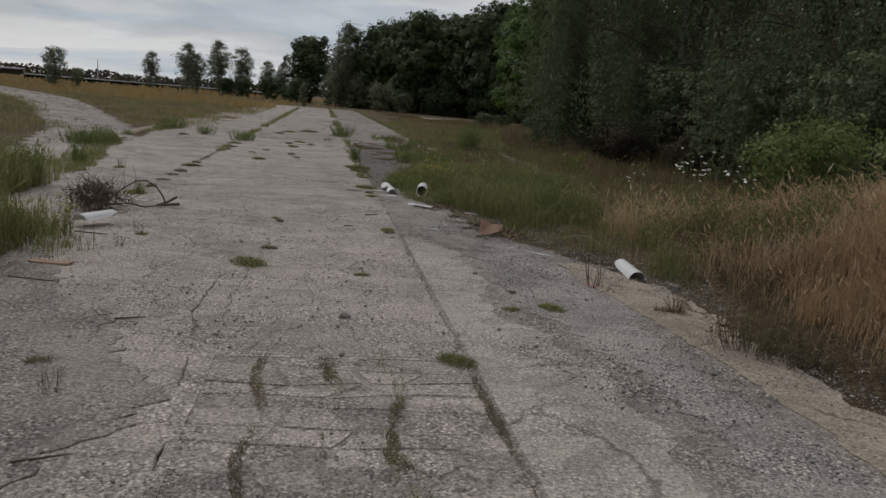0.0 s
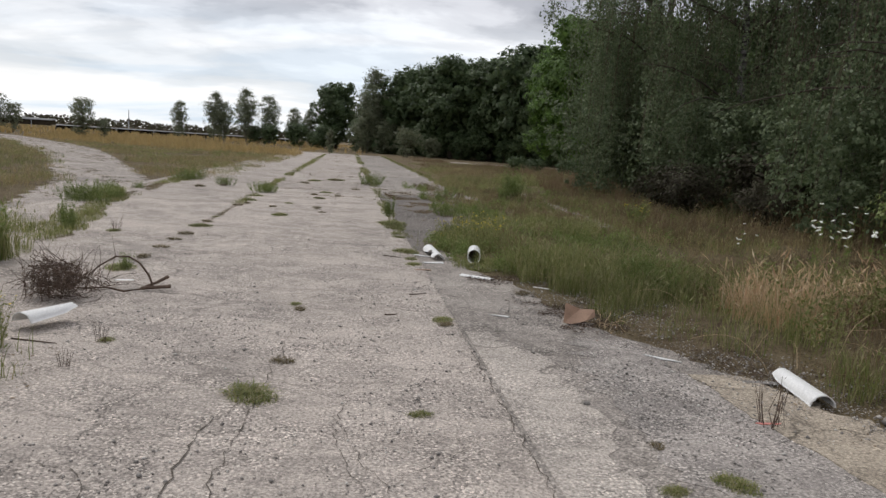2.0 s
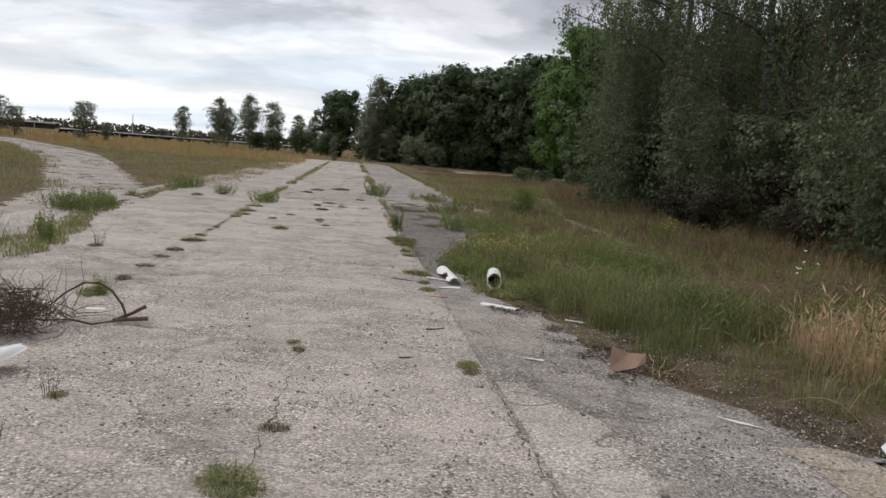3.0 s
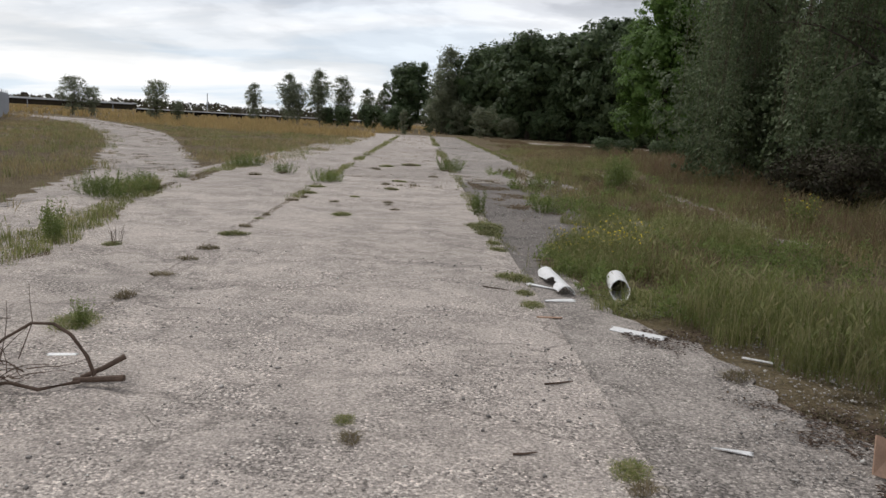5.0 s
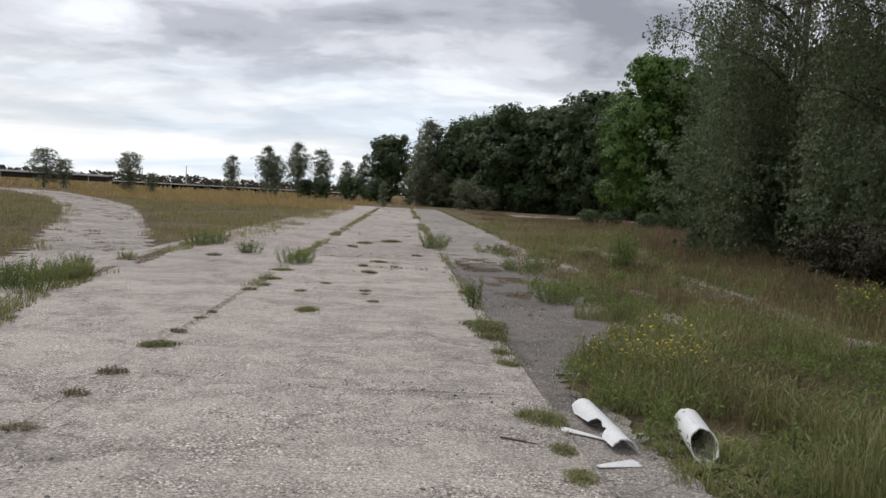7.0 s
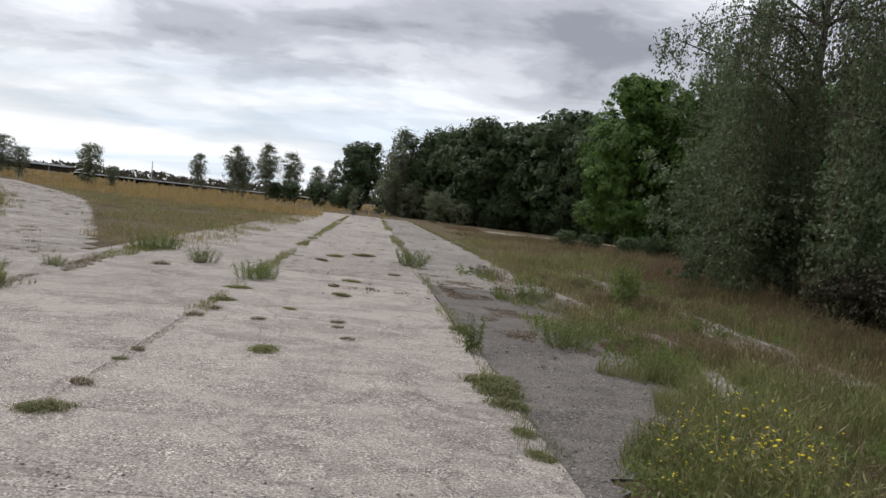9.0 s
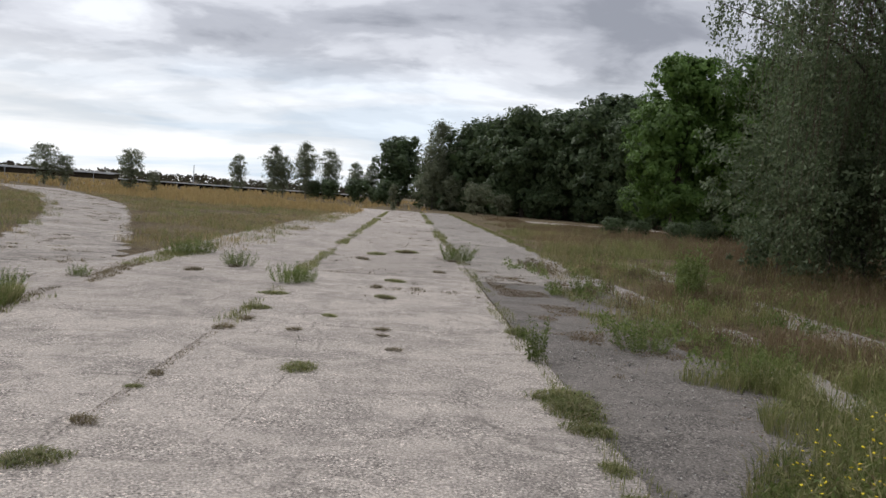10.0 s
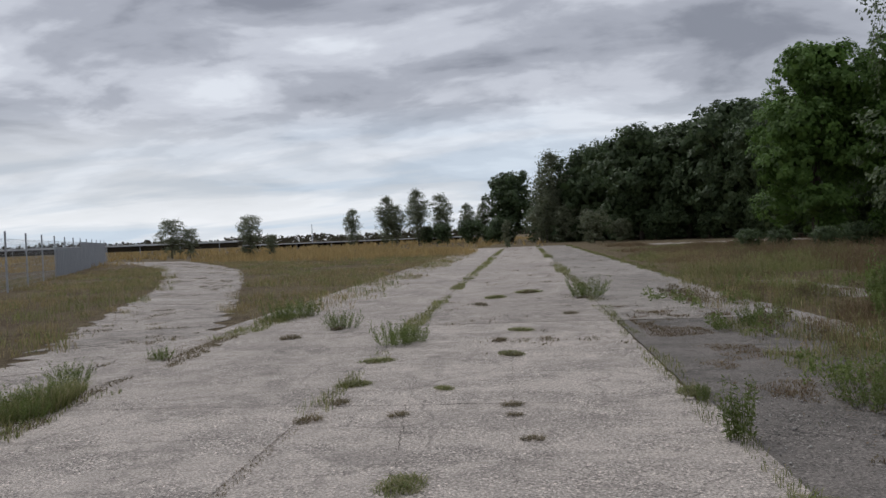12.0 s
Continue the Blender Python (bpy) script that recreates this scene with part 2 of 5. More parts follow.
GRASS = leafy("green_grass", [(0.125, 0.155, 0.045), (0.195, 0.222, 0.07), (0.27, 0.268, 0.112), (0.38, 0.335, 0.19)], 0.4, 0.6)
GRASS_DRY = leafy("dry_grass", [(0.50, 0.36, 0.21), (0.62, 0.46, 0.28), (0.46, 0.28, 0.165), (0.70, 0.58, 0.40)], 0.35, 0.7)
GRASS_RUST = leafy("rusty_grass", [(0.15, 0.10, 0.062), (0.21, 0.14, 0.088), (0.16, 0.135, 0.062), (0.29, 0.215, 0.135)], 0.35, 0.7)
GRASS_GOLD = leafy("golden_grass", [(0.4, 0.28, 0.125), (0.48, 0.34, 0.15), (0.32, 0.26, 0.11), (0.52, 0.39, 0.19)], 0.35, 0.7)
FIELD_GRASS = leafy("field_grass", [(0.28, 0.215, 0.115), (0.36, 0.285, 0.15), (0.25, 0.215, 0.095), (0.44, 0.36, 0.22)], 0.35, 0.7)
WEED = leafy("weed_leaves", [(0.13, 0.175, 0.052), (0.19, 0.24, 0.072), (0.255, 0.295, 0.115)], 0.45, 0.5)
WEED_DULL = leafy("dull_weed_leaves", [(0.145, 0.122, 0.068), (0.20, 0.17, 0.095), (0.19, 0.14, 0.095)], 0.35, 0.7)
BIRCH_LEAF = leafy("birch_leaves", [(0.075, 0.105, 0.052), (0.115, 0.155, 0.075), (0.155, 0.195, 0.10), (0.20, 0.235, 0.14)], 0.4, 0.55)
OAK_LEAF = leafy("oak_leaves", [(0.052, 0.08, 0.034), (0.08, 0.118, 0.05), (0.115, 0.152, 0.07)], 0.3, 0.5)
MAPLE_LEAF = leafy("maple_leaves", [(0.084, 0.150, 0.034), (0.120, 0.204, 0.046), (0.162, 0.258, 0.066)], 0.4, 0.5)
GREY_LEAF = leafy("grey_green_leaves", [(0.11, 0.13, 0.075), (0.155, 0.175, 0.10), (0.21, 0.22, 0.145)], 0.35, 0.55)
LITTER = leafy("dead_litter", [(0.10, 0.07, 0.045), (0.18, 0.125, 0.08), (0.30, 0.23, 0.15), (0.13, 0.075, 0.05)], 0.1, 0.9)
THICKET = leafy("darkened_thicket", [(0.045, 0.035, 0.025), (0.065, 0.055, 0.035), (0.06, 0.065, 0.03)], 0.2, 0.7)
BARK = plain("grey_bark", (0.085, 0.07, 0.055), 0.95, 0.2, 0.4, 6, 0, 0.8)
TWIG = plain("dead_wood", (0.12, 0.085, 0.065), 0.9, 0.2, 0.35, 14, 0, 0.5)
STEM = plain("dry_stems", (0.42, 0.32, 0.20), 0.9, 0.2, 0.3, 12)


HUMUS = plain("leaf_mould", (0.092, 0.066, 0.050), 1.0, 0.1, 0.6, 16, 0, 0.8)
DIRT = plain("crack_dirt", (0.11, 0.095, 0.08), 1.0, 0.1, 0.4, 20)


def birch_bark_material():
    m, n, l, b = material("birch_bark", 0.8, 0.25)
    p = coords(n, l, (1, 1, 3.2))
    a = tex_noise(n, l, p, 2.8, 6, 0.7, 0.3)
    col = mix(n, l, ramp(n, l, a, [(0.46, 0.0), (0.56, 1.0)]), (0.17, 0.16, 0.145), (0.045, 0.04, 0.035))
    l.new(col, b.inputs["Base Color"])
    bump(n, l, b, a, 0.5, 0.02)
    return m


BIRCH_BARK = birch_bark_material()
PLASTIC = plain("white_plastic", (0.74, 0.74, 0.73), 0.42, 0.45, 0.07, 5, 0, 0.08)
RUST = plain("reddish_board", (0.40, 0.265, 0.19), 0.85, 0.25, 0.2, 7, 0, 0.3)
WHITE_PETAL = plain("white_petals", (0.74, 0.74, 0.68), 0.7, 0.3, 0.08)
YELLOW_PETAL = plain("yellow_petals", (0.72, 0.56, 0.03), 0.6, 0.3, 0.1)
PINK_GLOW = plain("pink_glow_colour", (0.62, 0.24, 0.21), 0.8, 0.3, 0.25)
STEEL = plain("galvanised_steel", (0.36, 0.38, 0.41), 0.55, 0.4, 0.08, 2.0, 0.3, 0.05)
SHEET = plain("grey_sheet_metal", (0.30, 0.325, 0.36), 0.6, 0.4, 0.08, 0.8, 0.2, 0.05)
PANEL = plain("dark_solar_glass", (0.03, 0.032, 0.04), 0.25, 0.5, 0.2, 0.4)
PANEL_RIM = plain("pale_aluminium", (0.55, 0.56, 0.58), 0.45, 0.5, 0.06, 1.0, 0.4)
STONE = plain("grey_stone", (0.22, 0.205, 0.19), 0.9, 0.3, 0.35, 18, 0, 0.5)


def gravel_material():
    m, n, l, b = material("gravel", 0.85, 0.3)
    g = n.new("ShaderNodeNewGeometry")
    col = ramp(n, l, g.outputs["Random Per Island"], [(0.0, (0.16, 0.15, 0.14)), (1.0, (0.66, 0.64, 0.60)), (0.5, (0.30, 0.28, 0.26)), (0.8, (0.42, 0.39, 0.36))])
    l.new(col, b.inputs["Base Color"])
    return m


GRAVEL = gravel_material()

# ---- building blocks ----
def part(name, bm, mat, parent, label=""):
    me = bpy.data.meshes.new(name)
    bm.to_mesh(me)
    bm.free()
    me.materials.append(mat)
    ob = new(name, me)
    ob.parent = parent
    if label:
        tagged(ob, label)
    return ob


def mesh_object(name, verts, faces, mat, parent=None, smooth=False):
    me = bpy.data.meshes.new(name)
    me.from_pydata(verts, [], faces)
    me.materials.append(mat)
    if smooth:
        me.polygons.foreach_set("use_smooth", [True] * len(me.polygons))
    ob = new(name, me)
    ob.parent = parent
    return ob


def array_mesh(name, verts, quads, tris, mat, parent=None):
    """A mesh from numpy arrays: fast for tens of thousands of small faces."""
    me = bpy.data.meshes.new(name)
    nq, nt = len(quads), len(tris)
    me.vertices.add(len(verts))
    me.vertices.foreach_set("co", np.asarray(verts, dtype=np.float32).ravel())
    me.loops.add(nq * 4 + nt * 3)
    idx = np.concatenate([np.asarray(quads, dtype=np.int32).ravel(), np.asarray(tris, dtype=np.int32).ravel()])
    me.loops.foreach_set("vertex_index", idx)
    me.polygons.add(nq + nt)
    me.polygons.foreach_set("loop_start", np.concatenate([np.arange(nq) * 4, nq * 4 + np.arange(nt) * 3]).astype(np.int32))
    me.update(calc_edges=True)
    me.materials.append(mat)
    ob = new(name, me)
    ob.parent = parent
    return ob


NO = np.zeros((0, 3), dtype=np.int32)
NO4 = np.zeros((0, 4), dtype=np.int32)


def tube(bm, pts, radii, sides=6, cap=True):
    rings = []
    for k, p in enumerate(pts):
        p = Vector(p)
        d = (Vector(pts[min(k + 1, len(pts) - 1)]) - Vector(pts[max(k - 1, 0)]))
        d = d.normalized() if d.length > 1e-9 else Vector((0, 0, 1))
        a = d.orthogonal().normalized()
        c = d.cross(a)
        rings.append([bm.verts.new(p + radii[k] * (math.cos(2 * math.pi * s / sides) * a + math.sin(2 * math.pi * s / sides) * c)) for s in range(sides)])
    for r0, r1 in zip(rings, rings[1:]):
        # nearest start keeps the tube from twisting
        off = min(range(sides), key=lambda o: (r1[o].co - r0[0].co).length)
        for s in range(sides):
            bm.faces.new((r0[s], r0[(s + 1) % sides], r1[(s + 1 + off) % sides], r1[(s + off) % sides]))
    if cap:
        bm.faces.new(list(reversed(rings[0])))
        bm.faces.new(rings[-1])
    return bm


def leaf_arrays(rng, pos, size, droop=0.0, slim=0.62, facing=None):
    """Diamond leaves with a slight fold at the given places: two triangles each. facing: where their upper sides look."""
    n = len(pos)
    d = rng.normal(size=(n, 3))
    d[:, 2] -= droop * 1.6
    if facing is not None:
        d -= facing * np.sum(d * facing, axis=1)[:, None] * 0.85
    d /= np.linalg.norm(d, axis=1)[:, None]
    s = np.cross(d, rng.normal(size=(n, 3)) * (1.0 if facing is None else 0.35) + (0.0 if facing is None else facing))
    s /= np.linalg.norm(s, axis=1)[:, None] + 1e-9
    z = np.cross(d, s)
    L = (np.asarray(size) * rng.uniform(0.6, 1.35, n))[:, None]
    v = np.empty((n, 4, 3))
    v[:, 0] = pos
    v[:, 1] = pos + d * L * 0.45 + s * L * slim * 0.5 + z * L * 0.10
    v[:, 2] = pos + d * L
    v[:, 3] = pos + d * L * 0.45 - s * L * slim * 0.5 + z * L * 0.10
    q = np.arange(n * 4).reshape(n, 4)
    return v.reshape(-1, 3), np.concatenate([q[:, [0, 1, 2]], q[:, [0, 2, 3]]])


def blade_arrays(rng, pos, height, width, lean=0.45, heads=0.0):
    """Bent grass blades: a quad and a tip each; heads: the share that carries a seed head."""
    n = len(pos)
    h = np.asarray(height) * rng.uniform(0.55, 1.25, n)
    w = np.asarray(width) * rng.uniform(0.7, 1.3, n)
    a = rng.uniform(0, 2 * np.pi, n)
    dirv = np.stack([np.cos(a), np.sin(a), np.zeros(n)], 1)
    a2 = a + rng.uniform(0.8, 2.3, n)
    side = np.stack([np.cos(a2), np.sin(a2), np.zeros(n)], 1)
    le = (lean * rng.uniform(0.1, 1.3, n) * h)[:, None]
    upv = np.zeros((n, 3))
    upv[:, 2] = h
    v = np.empty((n, 5, 3))
    v[:, 0] = pos - side * w[:, None] * 0.5
    v[:, 1] = pos + side * w[:, None] * 0.5
    midp = pos + dirv * le * 0.35 + upv * 0.58
    v[:, 2] = midp + side * w[:, None] * 0.4
    v[:, 3] = midp - side * w[:, None] * 0.4
    v[:, 4] = pos + dirv * le + upv * (1 - 0.25 * lean)
    q = (np.arange(n) * 5)[:, None] + np.array([[0, 1, 2, 3]])
    t = (np.arange(n) * 5)[:, None] + np.array([[3, 2, 4]])
    verts = v.reshape(-1, 3)
    if heads > 0:
        pick = rng.random(n) < heads
        tips = v[pick, 4]
        k = len(tips)
        if k:
            dd = v[pick, 4] - midp[pick]
            dd /= np.linalg.norm(dd, axis=1)[:, None] + 1e-9
            L = (h[pick] * 0.22)[:, None]
            W = np.minimum(w[pick] * 1.3, 0.009 + 0.1 * w[pick])[:, None]
            hv = np.empty((k, 4, 3))
            hv[:, 0] = tips - dd * L * 0.6
            hv[:, 1] = tips - dd * L * 0.1 + side[pick] * W
            hv[:, 2] = tips + dd * L * 0.6
            hv[:, 3] = tips - dd * L * 0.1 - side[pick] * W
            b0 = len(verts)
            verts = np.concatenate([verts, hv.reshape(-1, 3)])
            q = np.concatenate([q, b0 + np.arange(k * 4).reshape(k, 4)])
    return verts, q, t


def inside(px_, py_, poly):
    """Which of the points lie inside the polygon."""
    r = np.zeros(len(px_), dtype=bool)
    j = len(poly) - 1
    for i in range(len(poly)):
        (xi, yi), (xj, yj) = poly[i], poly[j]
        c = ((yi > py_) != (yj > py_)) & (px_ < (xj - xi) * (py_ - yi) / ((yj - yi) or 1e-9) + xi)
        r ^= c
        j = i
    return r


def drift(x, y, scale, seed):
    """Soft patchy field from 0 to 1 over the plan."""
    out = np.zeros(len(x))
    r = np.random.default_rng(seed)
    for k in range(5):
        f = scale * 1.8 ** k
        for _ in range(3):
            a, ph = r.uniform(0, 2 * np.pi), r.uniform(0, 6.28)
            out += np.sin((x * np.cos(a) + y * np.sin(a)) * f * 6.28 + ph) / 1.5 ** k
    return 0.5 + 0.5 * np.tanh(out / 2.4)


# ---- the plan: x across the concrete runway strip (joints at 0 and 3.4), y along it ----
J0, J1, J2 = 0.0, 3.4, 6.15
ROAD_END = 90.0
VERGE = ((-8, 5.7), (1, 5.55), (4.4, 5.65), (5.4, 5.2), (6.5, 4.72), (8.3, 4.35), (9.2, 4.1), (10, 3.9), (11.3, 3.75), (12.2, 3.6), (12.8, 3.75),
         (13.4, 4.4), (14.2, 4.65), (15.4, 4.9), (16.0, 4.45), (17.2, 4.15), (18.6, 4.5), (20.5, 4.9), (22, 4.7), (24, 5.2), (27, 5.3), (30, 6.0), (40, 6.6), (90, 8.0), (400, 20))
LEFT_EDGE = ((-8, 0.2), (3.5, 0.3), (5.2, 0.3), (5.7, -0.3), (8.8, -1.4), (12, -1.75), (17, -2.6), (22.6, -2.9), (25.7, -1.75), (60, -1.7), (400, -1.7))


def along(table, y):
    return np.interp(y, [t[0] for t in table], [t[1] for t in table])


def ground_z(x, y):
    """Height of the soil: a low bank beside the start of the strip, flat elsewhere."""
    x, y = np.asarray(x, dtype=float), np.asarray(y, dtype=float)
    rise = np.clip((x - along(VERGE, y)) / 2.6, 0, 1)
    rise = rise * rise * (3 - 2 * rise)
    bank = 1.12 * rise * np.clip((7.6 - y) / 4.5, 0, 1)
    bumps = 0.05 * np.sin(x * 1.7 + 0.6 * y) * np.sin(y * 1.3 - 0.4 * x) * np.clip(x - along(VERGE, y), 0, 1)
    return bank + bumps - 0.022

# ---- ground ----
def build_ground():
    xs = np.concatenate([[-4000, -1500, -600, -250, -120, -60], np.arange(-40, -8, 2.0), np.arange(-8, 16, 0.35), np.arange(16, 40, 2.0), [60, 120, 250, 600, 1500, 4000]])
    ys = np.concatenate([[-4000, -1000, -300, -80, -30, -14], np.arange(-8, 36, 0.4), np.arange(36, 120, 4.0), [140, 180, 260, 400, 700, 1500, 4000]])
    X, Y = np.meshgrid(xs, ys)
    Z = ground_z(X.ravel(), Y.ravel())
    v = np.stack([X.ravel(), Y.ravel(), Z], 1)
    nx, ny = len(xs), len(ys)
    i = (np.arange(ny - 1)[:, None] * nx + np.arange(nx - 1)[None]).ravel()
    q = np.stack([i, i + 1, i + nx + 1, i + nx], 1)
    ob = array_mesh("ground", v, q, NO, SOIL)
    ob.data.polygons.foreach_set("use_smooth", [True] * len(ob.data.polygons))
    tagged(ob, "flat sandy soil with moss and sparse dead grass", "ground", kind="structure")


build_ground()


# ---- trees ----
def limb_points(rng, base, d, length, n, wander, lift):
    pts, p, d = [np.array(base, float)], np.array(base, float), np.array(d, float)
    for _ in range(n):
        d = d + rng.normal(size=3) * wander + np.array([0, 0, lift])
        d /= np.linalg.norm(d)
        p = p + d * length / n
        pts.append(p.copy())
    return pts


def broad_tree(seed, height, radius, crown_base, leaf_mat, leaf_size, leaves, clumps, label, category="tree", bark=BARK, trunk_r=0.25, airy=0.0, lobe_count=16):
    """A tree with a tapered trunk, limbs and a crown of many leaves in uneven clumps."""
    rng = np.random.default_rng(seed)
    root = new("tree")
    tagged(root, label, category)
    bm = bmesh.new()
    stem = limb_points(rng, (0, 0, -0.1), (0, 0, 1), height * 0.9, 8, 0.05, 0.08)
    tube(bm, stem, [trunk_r * (1 - 0.88 * k / 8) for k in range(9)], 7)
    # the crown: overlapping lobes whose skins carry small clumps of leaves, with a darker filling inside
    lobes = []
    for k in range(lobe_count):
        f = (k + rng.uniform(0.2, 0.9)) / lobe_count
        env = radius * (math.sin(math.pi * (0.16 + 0.74 * f))) ** 0.75
        r = max(0.2 * radius, env * rng.uniform(0.42, 0.62))
        out = max(0.0, env - r) * rng.uniform(0.55, 1.12)
        turn = k * 2.4 + rng.normal() * 0.4
        rz = min(r * rng.uniform(0.65, 0.9), (height - crown_base) * 0.3)
        z = min(crown_base + rz * 0.6 + (height - crown_base) * f, height - rz * rng.uniform(0.9, 1.1))
        lobes.append((out * math.cos(turn), out * math.sin(turn), z, r, rz))
    lobes = np.array(lobes)
    area = lobes[:, 3] * (lobes[:, 3] + lobes[:, 4])
    pick = rng.choice(lobe_count, clumps, p=area / area.sum())
    d = rng.normal(size=(clumps, 3)) + (0, 0, 0.35)
    d /= np.linalg.norm(d, axis=1)[:, None]
    shell_r = np.where(rng.random(clumps) < 0.22, rng.uniform(0.3, 0.75, clumps), rng.uniform(0.82, 1.1, clumps))
    tp = lobes[pick, :3] + d * shell_r[:, None] * np.stack([lobes[pick, 3], lobes[pick, 3], lobes[pick, 4]], 1)
    for k in range(min(lobe_count, 14)):
        b = stem[2 + k % 6]
        e = lobes[k, :3]
        m1 = b * 0.5 + e * 0.5 + np.array([0, 0, 0.08 * height * rng.uniform(-0.5, 0.6)])
        tube(bm, [b, m1, e], [trunk_r * 0.4, trunk_r * 0.22, trunk_r * 0.06], 5)
    part("trunk", bm, bark, root)
    per = max(1, leaves // clumps)
    sc = math.sqrt(per * leaf_size ** 2 * 0.07) * (1 + 1.2 * airy)
    pos = np.repeat(tp, per, axis=0)
    off = rng.normal(size=pos.shape)
    off /= np.linalg.norm(off, axis=1)[:, None]
    facing = 0.6 * off + np.repeat(d, per, axis=0) + (0, 0, 0.35)
    facing /= np.linalg.norm(facing, axis=1)[:, None]
    off *= (rng.random(len(pos)) ** 0.4)[:, None] * (np.repeat(rng.uniform(0.55, 1.45, clumps), per) * sc)[:, None]
    off[:, 2] *= 0.7
    pos = pos + off
    size = np.full(len(pos), leaf_size)
    if airy == 0:
        nc = leaves // 9
        kc = rng.choice(lobe_count, nc, p=area / area.sum())
        dc = rng.normal(size=(nc, 3))
        dc /= np.linalg.norm(dc, axis=1)[:, None]
        core = lobes[kc, :3] + dc * (rng.random(nc) ** 0.33 * 0.78)[:, None] * lobes[kc][:, [3, 3, 4]]
        pos = np.concatenate([pos, core])
        facing = np.concatenate([facing, dc])
        size = np.concatenate([size, np.full(nc, leaf_size * 2.0)])
    pos[:, 2] = np.maximum(pos[:, 2], 0.12 * rng.random(len(pos)) + 0.05)
    v, t = leaf_arrays(rng, pos, size, 0.2, 0.75, facing)
    array_mesh("crown", v, NO4, t, leaf_mat, root)
    return root


def weeping_birch(seed, height, radius, strands, per, leaf, label):
    """A birch whose thin twigs hang in long curtains down to the grass."""
    rng = np.random.default_rng(seed)
    root = new("tree")
    tagged(root, label, "tree")
    bm = bmesh.new()
    stem = limb_points(rng, (0, 0, -0.1), (rng.normal() * 0.05, rng.normal() * 0.05, 1), height * 0.96, 10, 0.04, 0.06)
    tube(bm, stem, [0.17 * (1 - 0.9 * k / 10) for k in range(11)], 8)
    part("trunk", bm, BIRCH_BARK, root)
    limbs = []
    for k in range(40):
        f = rng.uniform(0.16, 0.97)
        b = stem[int(f * 10)]
        a = rng.uniform(0, 6.283)
        reach = radius * (1.18 - 0.78 * f) * rng.uniform(0.6, 1.12)
        pts = limb_points(rng, b, (math.cos(a), math.sin(a), 0.85), reach * 1.25, 7, 0.10, -0.10)
        part("limb", tube(bmesh.new(), pts, [0.05 * (1 - 0.85 * j / 7) for j in range(8)], 5), BARK, root)
        limbs.append(np.array(pts))
    pos, tw = [], bmesh.new()
    for k in range(strands):
        if k % 13 == 0:
            # a new spray: strands that hang together from one place on a limb
            lb = limbs[rng.integers(len(limbs))]
            s = rng.uniform(1.0, 7)
            i = int(min(6, s))
            hub = lb[i] * (1 - (s - i)) + lb[i + 1] * (s - i) + rng.normal(size=3) * (0.25, 0.25, 0.15)
            fall = hub[2] if rng.random() < 0.5 and hub[2] < 0.6 * height else rng.uniform(0.7, 0.36 * height)
        p = hub + rng.normal(size=3) * (0.17, 0.17, 0.22)
        drop = min(p[2] - rng.uniform(0.15, 1.0), fall * rng.uniform(0.55, 1.1))
        if drop < 0.25:
            continue
        out = p[:2] / (np.linalg.norm(p[:2]) + 1e-6) * rng.uniform(0.0, 0.5)
        u = np.sort(rng.random(per))
        line = np.empty((per, 3))
        line[:, 0] = p[0] + out[0] * np.sqrt(u) + rng.normal(size=per) * 0.055
        line[:, 1] = p[1] + out[1] * np.sqrt(u) + rng.normal(size=per) * 0.055
        line[:, 2] = p[2] - drop * u
        pos.append(line)
        if k % 5 == 0:
            tube(tw, [p, (p[0] + out[0] * 0.7, p[1] + out[1] * 0.7, p[2] - drop * 0.5), (p[0] + out[0], p[1] + out[1], p[2] - drop * 0.95)], [0.008, 0.006, 0.003], 3, False)
    tagged(part("twig_spray", tw, TWIG, root), kind="stuff")
    v, t = leaf_arrays(rng, np.concatenate(pos), leaf, 0.9, 0.62)
    array_mesh("crown", v, NO4, t, BIRCH_LEAF, root)
    return root


def place(root, spots, group=""):
    """The first spot takes the tree itself, the others copies: x, y, turn, size."""
    made = []
    for k, (x, y, turn, s) in enumerate(spots):
        m = Matrix.LocRotScale((x, y, float(ground_z(x, y))), Euler((0, 0, radians(turn))), (s, s, s))
        if k == 0:
            made.append(root)
        else:
            ob = copy_thing(root, Matrix.Identity(4))
            made.append(ob)
        made[-1].matrix_basis = m
        if group:
            tagged(made[-1], group=group)
    return made


BIRCH_A = weeping_birch(11, 16.5, 4.9, 2900, 27, 0.092, "tall birch with hanging curtains of grey-green leaves")
place(BIRCH_A, [(13.8, 28.8, 0, 1.0), (15.2, 19.0, 130, 1.0), (16.5, 10.0, 200, 1.0)], "birches along the strip")
BIRCH_B = weeping_birch(12, 15.0, 4.5, 2700, 27, 0.092, "birch with drooping leafy twigs down to the grass")
place(BIRCH_B, [(14.8, 23.8, 40, 1.0), (15.2, 14.6, 310, 1.0), (20, 26, 220, 1.1)], "birches along the strip")
MAPLE = broad_tree(21, 12.0, 4.7, 0.3, MAPLE_LEAF, 0.20, 36000, 620, "broad-leaved tree with fresh green foliage at the wood's edge", trunk_r=0.22)
place(MAPLE, [(19.4, 60, 0, 1.0), (25.2, 59, 120, 1.04), (30, 52, 250, 0.95)], "green trees at the wood's edge")
OAK = broad_tree(22, 13.0, 6.2, 0.2, OAK_LEAF, 0.33, 21000, 520, "dark oak with dense rounded crown", trunk_r=0.35)
